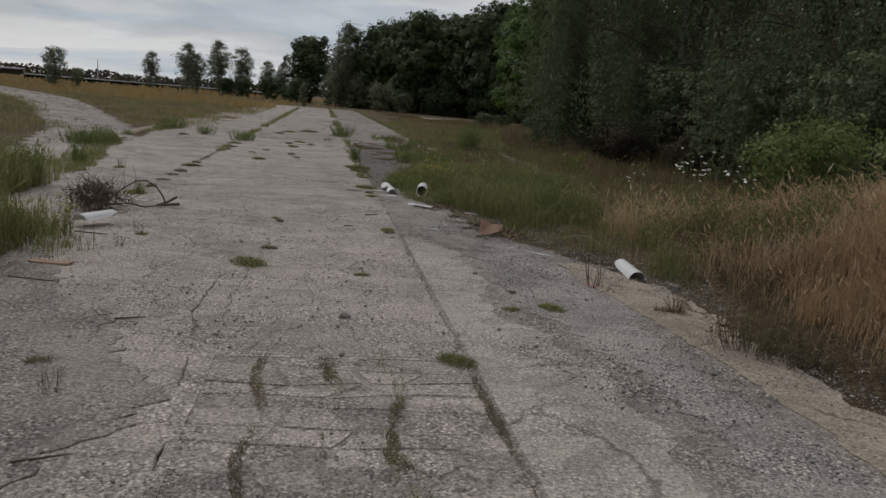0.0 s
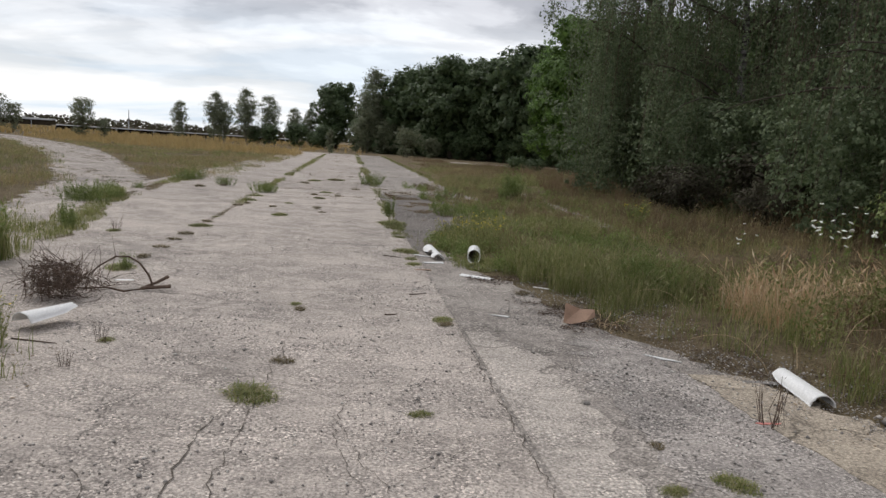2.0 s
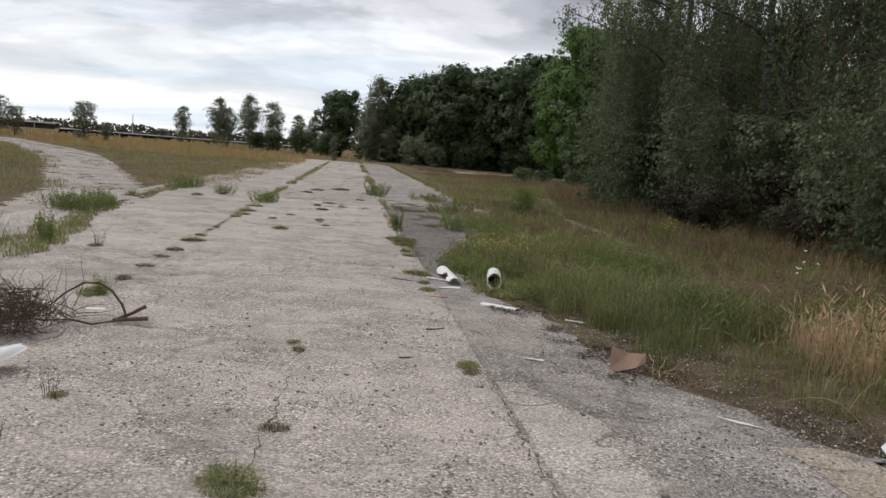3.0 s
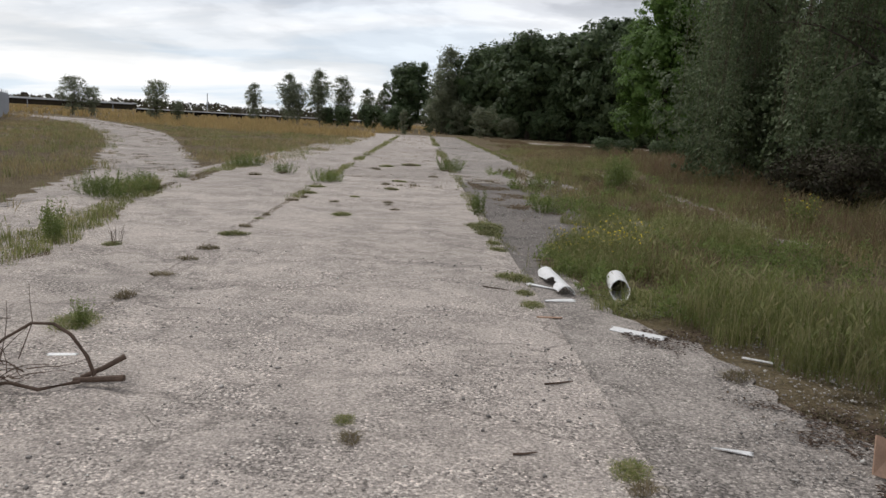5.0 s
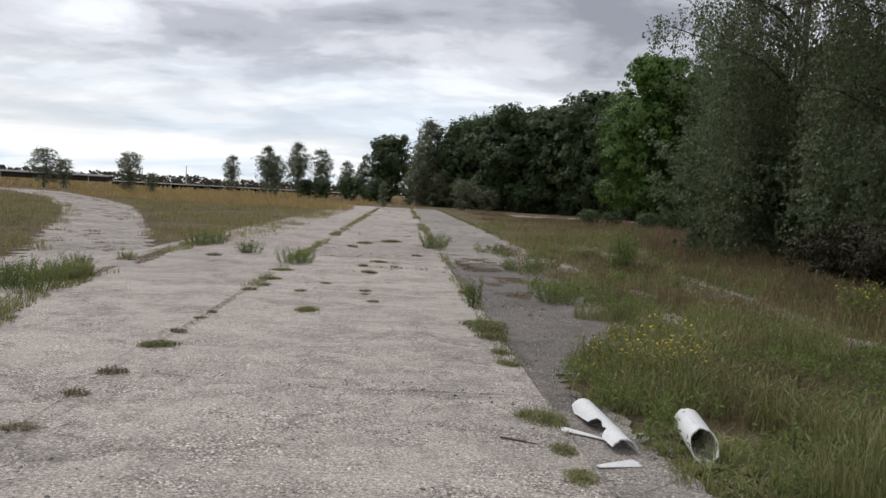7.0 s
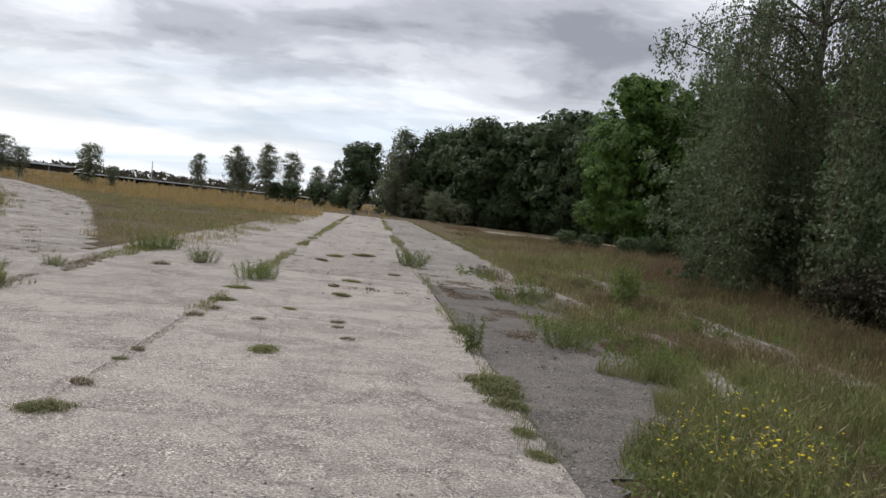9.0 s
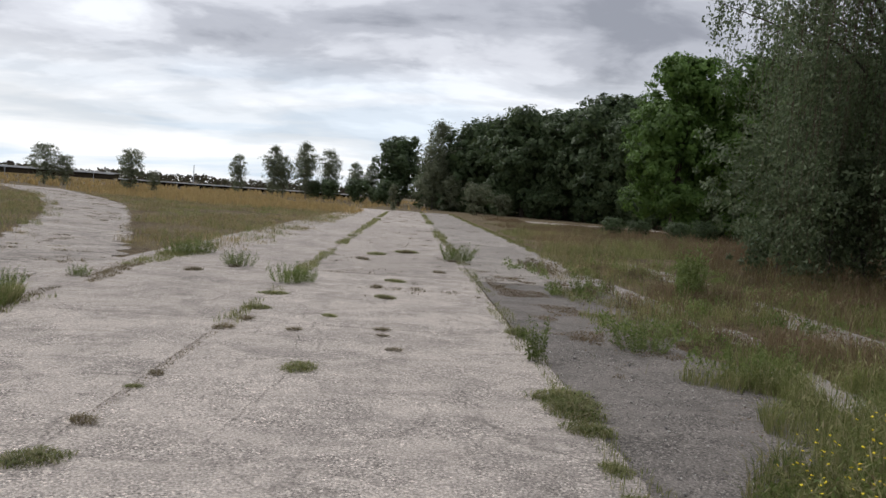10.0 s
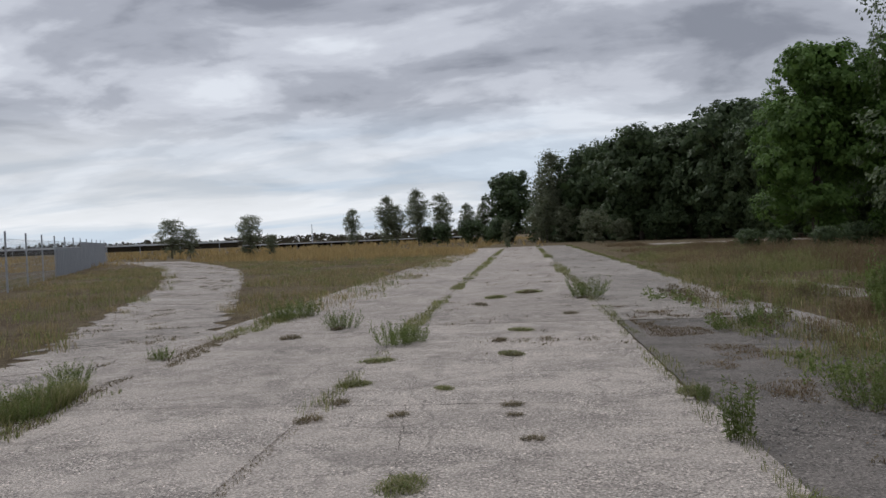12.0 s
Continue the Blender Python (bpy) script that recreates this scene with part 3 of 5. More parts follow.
place(OAK, [(10.6, 115, 0, 0.92), (21, 104, 70, 1.02), (29, 106, 150, 1.2), (27, 88, 220, 0.96), (31, 78, 290, 0.98), (30, 69, 20, 0.95), (36, 84, 180, 1.15), (13.5, 120, 310, 1.02)], "dark oaks of the wood")
OAK_WIDE = broad_tree(29, 13.2, 6.6, 0.2, OAK_LEAF, 0.33, 21000, 480, "dark spreading oak with an uneven leafy crown", trunk_r=0.35, lobe_count=20)
place(OAK_WIDE, [(16, 106, 0, 1.02), (25.2, 99, 200, 1.13), (0.2, 135, 90, 0.84), (22, 114, 40, 1.1), (35, 97, 120, 1.15), (34.5, 61, 250, 1.05)], "dark oaks of the wood")
FAR_BIRCH = broad_tree(23, 10.5, 2.9, 0.4, GREY_LEAF, 0.23, 7500, 300, "slender birch with thin airy crown", bark=BIRCH_BARK, trunk_r=0.11, airy=0.9, lobe_count=22)
place(FAR_BIRCH, [(6.0, 115, 0, 1.14), (-7.0, 138, 50, 0.62), (-11.5, 140, 90, 0.80), (-15.3, 139, 20, 0.88), (-20.8, 140, 200, 0.80), (-26.7, 140, 250, 0.62), (-4.4, 137, 10, 0.6), (5.0, 113, 80, 0.8), (-19.3, 141, 140, 0.66)], "thin birches at the field's end")
FIELD_BUSH = broad_tree(24, 3.7, 1.5, 0.1, GREY_LEAF, 0.12, 4600, 240, "bushy young birch standing alone in the field", trunk_r=0.06, airy=1.0, lobe_count=22)
place(FIELD_BUSH, [(-26.2, 89, 0, 1.15), (-40.2, 101, 100, 1.25), (-23.9, 89, 30, 0.62), (-38.4, 102, 60, 0.95)], "young birches in the field")
OLIVE_BUSH = broad_tree(30, 3.6, 2.1, 0.1, GREY_LEAF, 0.17, 4200, 160, "grey-green willow shrub at the edge of the wood", "shrub", trunk_r=0.05, airy=0.5, lobe_count=22)
place(OLIVE_BUSH, [(9.6, 97, 0, 1.0), (12.6, 98, 100, 0.7), (7.4, 112, 40, 1.3), (4.3, 114, 200, 1.2)], "shrubs at the wood's edge")
LOW_BUSH = broad_tree(25, 3.0, 1.9, 0.1, OAK_LEAF, 0.22, 3400, 120, "low dark shrub at the edge of the wood", "shrub", trunk_r=0.05, airy=0.5, lobe_count=22)
place(LOW_BUSH, [(13, 104, 90, 1.0), (17, 102, 30, 1.0), (22, 98, 10, 0.9), (26, 92, 120, 1.0), (-3, 127, 200, 0.8), (-6, 130, 70, 1.2), (-11, 136, 40, 1.1),
                 (-14, 140, 10, 1.0), (19, 103, 180, 1.5), (25, 96, 280, 1.5), (28.5, 84, 150, 1.5), (4.5, 127, 20, 1.7), (-1.5, 128, 130, 1.2), (13.5, 108, 240, 1.6),
                 (29.5, 76, 0, 1.3), (28, 70, 90, 1.3), (26.5, 66, 200, 1.3), (24, 66, 30, 1.2)], "shrubs at the wood's edge")
YOUNG_BIRCH = broad_tree(34, 3.4, 2.0, 0.02, BIRCH_LEAF, 0.10, 7500, 330, "young birch thicket filling the space under the birches", "shrub", bark=BIRCH_BARK, trunk_r=0.03, airy=0.3, lobe_count=26)
place(YOUNG_BIRCH, [(12.2, 27.4, 0, 0.95), (13.0, 23.4, 80, 1.05), (12.0, 29.6, 60, 1.25), (14.2, 29.5, 160, 1.1), (13.4, 20.8, 240, 0.95), (12.6, 15.4, 30, 0.9), (13.6, 12.6, 110, 1.0), (15.5, 33, 200, 1.1), (12.3, 10.4, 290, 0.85)], "thicket under the birches")
SCRUB = broad_tree(33, 1.9, 1.7, 0.05, OAK_LEAF, 0.14, 3200, 190, "low dark olive scrub in front of the trees", "shrub", trunk_r=0.03, airy=0.9, lobe_count=24)
place(SCRUB, [(15.4, 54, 0, 0.55), (17.4, 53, 100, 0.6), (19.6, 54.5, 210, 0.7), (22, 53.5, 40, 0.75), (24.5, 52, 150, 0.8), (15.0, 58, 280, 0.6), (16.6, 40, 320, 0.6), (17.8, 43, 70, 0.8), (19, 46, 190, 0.9), (15.6, 36.5, 250, 0.55)], "scrub before the trees")
# Leaf colour is darkened to carry the shade of the hollow under the birches.
DARK_BUSH = broad_tree(26, 1.9, 1.7, 0.05, THICKET, 0.09, 6000, 60, "thicket of twigs and leaves, coloured dark for the shaded hollow", "shrub", trunk_r=0.03, airy=0.7, lobe_count=26)
place(DARK_BUSH, [(11.4, 20.5, 0, 0.75), (11.9, 22.5, 190, 0.7), (13.2, 19.5, 30, 1.0), (12.4, 17.6, 300, 0.6)], "thicket under the birches")
GREEN_BUSH = broad_tree(27, 2.0, 1.15, 0.1, WEED, 0.085, 2800, 150, "leafy bright green bush on the bank", "shrub", trunk_r=0.02, airy=1.5, lobe_count=26)
place(GREEN_BUSH, [(9.3, 8.3, 0, 0.75), (10.2, 8.9, 120, 0.9), (10.0, 6.4, 60, 0.75)], "green bushes on the bank")
SAPLING = broad_tree(28, 2.6, 0.6, 0.2, GREY_LEAF, 0.15, 700, 26, "slim sapling growing at the end of the strip", "sapling", trunk_r=0.03)
place(SAPLING, [(0.4, 84, 0, 1.0)])


# ---- concrete slabs and pavings ----
def slab_mesh(name, w, h, rng, jag=0.014, step=0.18, thick=0.16, top=0.0):
    """A slab with chipped, wandering edges and a rounded arris; w along x, h along y, centred."""
    out = []
    for (x0, y0), (x1, y1) in (((0, 0), (w, 0)), ((w, 0), (w, h)), ((w, h), (0, h)), ((0, h), (0, 0))):
        ln = math.hypot(x1 - x0, y1 - y0)
        k = max(2, int(ln / step))
        for i in range(k):
            f = i / k
            out.append((x0 + (x1 - x0) * f - w / 2, y0 + (y1 - y0) * f - h / 2))
    n = len(out)
    lower, upper, inner = [], [], []
    for (x, y) in out:
        jx, jy = rng.uniform(0, jag), rng.uniform(0, jag)
        if rng.random() < 0.06:
            jx, jy = jx + 0.03, jy + 0.03
        cx, cy = x - math.copysign(jx, x), y - math.copysign(jy, y)
        lower.append((cx, cy, top - thick))
        upper.append((cx, cy, top - 0.007))
        inner.append((cx - math.copysign(0.007, x), cy - math.copysign(0.007, y), top))
    v = lower + upper + inner
    f = [tuple(range(2 * n, 3 * n))]
    for i in range(n):
        j = (i + 1) % n
        f.append((i, j, n + j, n + i))
        f.append((n + i, n + j, 2 * n + j, 2 * n + i))
    me = bpy.data.meshes.new(name)
    me.from_pydata(v, [], f)
    return me


def outline_mesh(name, pts, top, thick, mat, parent=None, rng=None):
    n = len(pts)
    v = [(x, y, top - thick) for x, y in pts] + [(x, y, top) for x, y in pts]
    f = [tuple(range(n, 2 * n))] + [(i, (i + 1) % n, n + (i + 1) % n, n + i) for i in range(n)]
    return mesh_object(name, v, f, mat, parent)


def build_road():
    rng = np.random.default_rng(5)
    road = new("road")
    tagged(road, "old concrete strip of large slabs with weedy joints", "road", kind="structure")

    def slab(x0, x1, y0, y1, turn=0.0, jag=0.009, mat=CONCRETE):
        me = slab_mesh("slab", x1 - x0 - 0.006, y1 - y0 - 0.004, rng, jag)
        me.materials.append(mat)
        ob = new("slab", me)
        ob.parent = road
        ob.matrix_basis = pose((x0 + x1) / 2, (y0 + y1) / 2, rng.uniform(-0.003, 0.003), rng.uniform(-0.04, 0.04), rng.uniform(-0.05, 0.05), turn)

    y = -6.3
    while y < ROAD_END - 1:
        j1 = 3.38 if y < 17 else 3.30
        if y > -1:
            slab(-3.4, J0, y, y + 6)
        if -1 < y < 1:
            slab(J0, 1.86, y, 2.15)
            slab(J0, j1, 2.15, y + 12)
        elif not 5 < y < 6:
            slab(J0, j1, y, y + 6)
        if y > 23:
            slab(j1, J2, y, y + 6, mat=CONCRETE_GRAVEL)
        y += 6.0
    # the shattered corner of one slab: loose fragments with soil between
    nx, ny = 4, 12
    gx = np.linspace(1.88, 3.38, nx + 1)
    gy = np.linspace(-0.28, 2.13, ny + 1)
    jx = rng.normal(size=(nx + 1, ny + 1)) * 0.09
    jy = np.clip(rng.normal(size=(nx + 1, ny + 1)) * 0.05, -0.075, 0.075)
    jx[0], jx[-1], jy[:, 0], jy[:, -1] = 0, 0, 0, 0
    for i in range(nx):
        for j in range(ny):
            c = [Vector((gx[a] + jx[a, b], gy[b] + jy[a, b])) for a, b in ((i, j), (i + 1, j), (i + 1, j + 1), (i, j + 1))]
            mid = sum(c, Vector((0, 0))) / 4
            gap = rng.uniform(0.001, 0.011)
            ring = []
            for k in range(4):
                for f in (0.0, 0.3, 0.65):
                    w = c[k].lerp(c[(k + 1) % 4], f)
                    ring.append(w + (mid - w).normalized() * (gap + abs(rng.normal()) * 0.009 + (0.006 if f == 0 else 0)))
            m = len(ring)
            top = rng.uniform(-0.010, 0.001)
            v = [(p.x, p.y, -0.12) for p in ring] + [(p.x, p.y, top - 0.012) for p in ring] + [(p.x + (mid.x - p.x) * 0.03, p.y + (mid.y - p.y) * 0.03, top) for p in ring]
            f = [tuple(range(2 * m, 3 * m))]
            for k in range(m):
                q = (k + 1) % m
                f += [(k, q, m + q, m + k), (m + k, m + q, 2 * m + q, 2 * m + k)]
            mesh_object("fragment", v, f, CONCRETE, road)
    soil = [(1.84, y) for y in np.linspace(-0.3, 2.19, 14)] + [(x, 2.19) for x in np.linspace(1.9, 3.4, 9)] + [(3.41, y) for y in np.linspace(2.19, -0.3, 14)]
    outline_mesh("joint_filling", [(x + rng.normal() * 0.006, y + rng.normal() * 0.006) for x, y in soil], -0.0065, 0.02, CONCRETE_GRAVEL, road)
    # gritty filling that hides the joints of the first slabs
    for x0, x1, y0, y1, m in ((3.352, 3.398, 2.2, 11.68, CONCRETE_GRAVEL), (-0.03, 0.03, -0.3, 30, CONCRETE), (-3.3, 3.36, 5.67, 5.73, CONCRETE), (0.05, 3.34, 2.125, 2.165, CONCRETE), (1.845, 1.895, -0.28, 2.13, CONCRETE), (-3.3, -0.05, 2.9, 2.96, CONCRETE)):
        k = max(3, int(max(x1 - x0, y1 - y0) / 0.2))
        fx, fy = np.linspace(x0, x1, k), np.linspace(y0, y1, k)
        pts = [(x, y0 + rng.normal() * 0.003) for x in fx] + [(x, y1 + rng.normal() * 0.003) for x in fx[::-1]] if x1 - x0 > y1 - y0 else [(x1 + rng.normal() * 0.003, y) for y in fy] + [(x0 + rng.normal() * 0.003, y) for y in fy[::-1]]
        outline_mesh("joint_filling", pts, -0.0035, 0.02, m, road)
    # the slab's skin has worn away beside the grass and bares the gravel in it
    ys = np.arange(-0.9, 5.4, 0.06)
    edge = np.interp(ys, [-0.9, 0.9, 1.2, 1.6, 2.0, 2.4, 2.9, 3.6, 4.4, 5.4], [1.2, 1.42, 1.55, 1.68, 1.52, 1.3, 1.02, 0.62, 0.3, 0.1])
    edge = edge + rng.normal(size=len(ys)) * 0.035 + 0.3 * (drift(ys * 0, ys, 0.9, 21) - 0.5)
    outline_mesh("worn_patch", [(max(0.06, x), y) for x, y in zip(edge, ys)] + [(0.04, y) for y in ys[::-1]], 0.0045, 0.02, CONCRETE_GRAVEL, road)
    # soil-filled cracks wandering over the slabs
    def crack(pts, width):
        line = []
        for (xa, ya), (xb, yb) in zip(pts, pts[1:]):
            k = max(3, int(math.hypot(xb - xa, yb - ya) / 0.07))
            line += [(xa + (xb - xa) * i / k + rng.normal() * 0.012, ya + (yb - ya) * i / k + rng.normal() * 0.012) for i in range(k)]
        v, f = [], []
        for i, (x, y) in enumerate(line):
            x2, y2 = line[min(i + 1, len(line) - 1)]
            x1, y1 = line[max(i - 1, 0)]
            d = math.hypot(x2 - x1, y2 - y1) or 1
            w = 0.5 * width * rng.uniform(0.2, 1.0) * min(1, 0.2 + 3 * min(i, len(line) - 1 - i) / len(line))
            v += [(x - (y2 - y1) / d * w, y + (x2 - x1) / d * w, 0.0055), (x + (y2 - y1) / d * w, y - (x2 - x1) / d * w, 0.0055)]
            if i:
                f.append((2 * i - 2, 2 * i - 1, 2 * i + 1, 2 * i))
        mesh_object("crack", v, f, DIRT, road)

    crack([(1.88, 2.2), (1.84, 3.4), (1.9, 4.6), (1.97, 5.6), (2.0, 6.9)], 0.008)
    crack([(1.7, 12.2), (1.78, 15.0), (1.72, 18.0), (1.68, 21.0), (1.8, 24.0), (1.9, 31.0)], 0.005)
    crack([(0.8, 13.0), (1.05, 15.4), (0.8, 17.6), (0.7, 19.5)], 0.006)
    crack([(3.35, 1.2), (3.345, 2.2), (3.355, 3.5), (3.355, 5.2), (3.365, 7.2)], 0.009)
    crack([(1.78, 2.3), (1.63, 2.96), (1.68, 4.07), (1.86, 4.6)], 0.013)
    crack([(1.63, 2.96), (1.4, 3.1), (1.25, 3.5), (0.9, 3.7)], 0.008)
    crack([(2.5, 3.3), (2.35, 4.0), (2.42, 4.6), (1.9, 4.7)], 0.006)
    crack([(1.57, 1.19), (1.78, 1.62), (1.75, 2.3)], 0.007)
    crack([(3.42, 2.05), (3.7, 2.02), (4.05, 2.15)], 0.008)
    crack([(3.42, 3.3), (3.8, 3.25), (4.1, 3.4)], 0.006)
    crack([(5.0, 3.62), (5.2, 3.4), (5.35, 2.9), (5.5, 2.6)], 0.01)
    crack([(5.3, 3.55), (5.1, 3.2), (5.2, 2.95)], 0.008)
    crack([(2.75, 2.2), (2.6, 3.4), (2.3, 4.4)], 0.005)
    crack([(2.6, 3.4), (3.1, 3.9), (3.36, 3.8)], 0.005)
    for k in range(34):
        x, y = rng.uniform(0.1, 2.9), rng.uniform(0.2, 9.5) if k < 24 else rng.uniform(9.5, 20)
        ln, a = rng.uniform(0.3, 1.1), rng.normal() * 0.3 + (math.pi / 2 if rng.random() < 0.25 else 0)
        x2 = min(3.3, x + ln * math.cos(a))
        crack([(x, y), ((x + x2) / 2, y + ln * math.sin(a) / 2 + rng.normal() * 0.05), (x2, y + ln * math.sin(a))], rng.uniform(0.003, 0.006))
    # an overgrown outer row of slabs, bare only in a narrow line
    for k, x in enumerate((7.86, 8.1, 8.42, 8.3)):
        slab(x - 0.5, x + 0.5, 14.5 + 4.3 * k, 18.8 + 4.3 * k, -3.0 if k < 3 else 5.0, 0.06, GRAVEL_BED)
    for k, x in enumerate((5.95, 6.3, 6.05)):
        slab(x - 0.32, x + 0.32, 14.8 + 3.7 * k, 18.5 + 3.7 * k, (-6.0, 0.0, 3.0)[k], 0.06, GRAVEL_BED)
    for k in range(4):
        slab(13 + 3 * k, 16 + 3 * k, 76, 82, 0.5)
    return road


build_road()


def build_side_lane():
    """Gravelled asphalt beside the slabs and the tan concrete edging of its first metres."""
    rng = np.random.default_rng(6)
    pave = new("pavement")
    tagged(pave, "worn gravelled asphalt lane with a tan concrete edge", "pavement", kind="structure")
    ys = np.arange(-8, 23.7, 0.1)
    right = np.maximum(along(VERGE, ys), np.where(ys > 16, 5.2, 0)) + 0.06 * np.sin(ys * 2.3) + 0.14 * (drift(ys * 0, ys, 0.5, 6) - 0.5) + rng.normal(size=len(ys)) * 0.04 + np.where(ys > 12.5, 0.5, 0.0)
    seam = np.where(ys < 5.3, 4.98 + 0.10 * np.sin(ys * 0.9) + rng.normal(size=len(ys)) * 0.02, right)
    for m, mat in ((ys < 11.3, CONCRETE_GRAVEL), (ys > 11.25, ASPHALT)):
        join = 3.405 + np.where(ys[m] < 11.7, -0.023, -0.10)
        pts = [(x + rng.uniform(0, 0.012), y) for x, y in zip(join, ys[m])] + [(x, y) for x, y in zip(right[m][::-1], ys[m][::-1])]
        outline_mesh("lane_surface", pts, -0.004, 0.15, mat, pave)
    m = ys < 6.4
    pale = 4.02 + 0.12 * np.sin(ys * 1.3) + 0.35 * (drift(ys * 0, ys, 0.5, 16) - 0.5) + rng.normal(size=len(ys)) * 0.016
    pale -= 0.6 * np.clip((ys - 4.6) / 1.8, 0, 1)
    outline_mesh("lane_surface", [(x, y) for x, y in zip(pale[m], ys[m])] + [(3.405, y) for y in ys[m][::-1]], -0.0005, 0.1, CONCRETE_PALE, pave)
    m = ys < 5.3
    pts = [(x + 0.01, y) for x, y in zip(seam[m], ys[m])] + [(x, y) for x, y in zip(right[m][::-1], ys[m][::-1])]
    bed_l = 4.22 + 0.22 * np.sin(ys * 1.1) + rng.normal(size=len(ys)) * 0.06
    bed_r = 4.92 + 0.10 * np.sin(ys * 1.7 + 1) + rng.normal(size=len(ys)) * 0.05
    b = ys < 6.3
    bl, br = np.minimum(bed_l[b], right[b] - 0.35), np.minimum(bed_r[b], right[b] - 0.05)
    outline_mesh("gravel_bed", [(x, y) for x, y in zip(br, ys[b])] + [(x, y) for x, y in zip(bl[::-1], ys[b][::-1])], 0.0005, 0.1, GRAVEL_BED, pave)
    outline_mesh("concrete_edge", pts, 0.005, 0.15, CONCRETE_TAN, pave)


build_side_lane()


def build_side_track():
    """The old track that forks off across the field."""
    rng = np.random.default_rng(7)
    tr = new("side_track")
    tagged(tr, "crumbling concrete track forking off across the field", "road", kind="structure")
    left = ((-3.2, 12), (-5.2, 20.8), (-7.9, 28.5), (-11, 37), (-15.5, 47), (-23, 62), (-33, 78), (-60, 100))
    right = ((-1.9, 12), (-2.85, 22.5), (-4.6, 28), (-6.4, 33), (-9.5, 42), (-13.6, 52.6), (-19, 63), (-30, 82))
    n = 26
    L = [tuple(np.interp(u, np.linspace(0, 1, 8), [p[k] for p in left]) for k in (0, 1)) for u in np.linspace(0, 1, n)]
    R = [tuple(np.interp(u, np.linspace(0, 1, 8), [p[k] for p in right]) for k in (0, 1)) for u in np.linspace(0, 1, n)]
    for k in range(n - 1):
        for a, b in ((0.0, 1.0),):
            def at(i, f):
                return Vector((L[i][0] * (1 - f) + R[i][0] * f, L[i][1] * (1 - f) + R[i][1] * f))
            c = [at(k, a), at(k, b), at(k + 1, b), at(k + 1, a)]
            mid = sum(c, Vector((0, 0))) / 4
            pts = []
            for i in range(4):
                p, q = c[i], c[(i + 1) % 4]
                for s in range(8):
                    w = p.lerp(q, s / 8)
                    w = w + (mid - w).normalized() * (0.004 + abs(rng.normal()) * (0.02 if i % 2 == 0 else 0.25))
                    pts.append((w.x, w.y))
            outline_mesh("slab", pts, -0.012 + rng.uniform(-0.003, 0.003), 0.15, CONCRETE_OLD, tr)


build_side_track()


# ---- grass ----
def scatter(rng, x0, x1, y0, y1, n):
    return rng.uniform(x0, x1, n), rng.uniform(y0, y1, n)


def grass_field(name, seed, pick, box, n, height, width, mat, label, lean=0.45, heads=0.0, scale=0.25, cut=0.45, bunch=0):
    """Blades over the part of the box for which pick(x, y) holds, thick in some drifts and thin in others."""
    rng = np.random.default_rng(seed)
    if bunch:
        cx, cy = scatter(rng, *box, n // bunch)
        x = np.repeat(cx, bunch) + rng.normal(size=len(cx) * bunch) * 0.09
        y = np.repeat(cy, bunch) + rng.normal(size=len(cx) * bunch) * 0.09
        tall = np.repeat(rng.uniform(0.5, 1.25, len(cx)), bunch)
    else:
        x, y = scatter(rng, *box, n)
        tall = np.ones(len(x))
    d = drift(x, y, scale, seed)
    keep = pick(x, y) & (rng.random(len(x)) < np.clip((d - cut) * 4 + 0.5, 0, 1))
    x, y, d, tall = x[keep], y[keep], d[keep], tall[keep]
    rim = np.where(x > 2, x - along(VERGE, y), along(LEFT_EDGE, y) - x)
    pos = np.stack([x, y, np.maximum(ground_z(x, y), np.where(rim < 0, -0.002, -0.012))], 1)
    tall = tall * np.where(rim < 0, 0.75, np.clip(0.5 + 0.6 * rim, 0.4, 1))
    v, q, t = blade_arrays(rng, pos, height * tall * (0.55 + 0.6 * d), width, lean, heads)
    ob = array_mesh(name, v, q, t, mat)
    return tagged(ob, label, "grass", kind="stuff")


def right_verge(x, y):
    return x > along(VERGE, y) + np.where(y > 5, 1.0, 0.3) * (drift(x, y, 0.35, 88) - 0.45)


def left_verge(x, y):
    edge = along(LEFT_EDGE, y) + 0.25 * np.sin(y * 1.5)
    trl = np.interp(y, [12, 20.8, 28.5, 37, 47, 62, 78, 100], [-3.2, -5.2, -7.9, -11, -15.5, -23, -33, -60])
    trr = np.interp(y, [12, 22.5, 28, 33, 42, 52.6, 63, 82], [-1.9, -2.85, -4.6, -6.4, -9.5, -13.6, -19, -30])
    rag = 1.6 * (drift(x, y, 0.22, 77) - 0.35)
    on_track = (y > 12) & (x > trl + rag) & (x < trr + 0.2 - rag * 0.8)
    return (x < edge) & ~on_track


def bare_line(x, y):
    """A narrow line of bare old concrete and a gravelly patch in the verge."""
    outer = np.interp(y, [14, 17.3, 18.8, 21.2, 24.3, 28.3, 31], [7.8, 7.86, 7.94, 8.25, 8.46, 8.3, 7.73])
    inner = np.interp(y, [14.5, 15.4, 19.2, 21.9, 26], [5.6, 5.81, 6.44, 6.1, 6.0])
    line = (np.abs(x - outer) < 0.24 + 0.14 * np.sin(y * 2.1)) & (y > 14.5) & (y < 32)
    line |= (np.abs(x - inner) < 0.13 + 0.13 * np.sin(y * 1.7 + 1)) & (y > 14.8) & (y < 26)
    far = (y > 74) & (y < 83) & (x > 12) & (x < 26)
    gravel = (y > 6.4) & (y < 8.9) & (x < 4.85 + 0.2 * np.sin(y * 5))
    return line | far | gravel


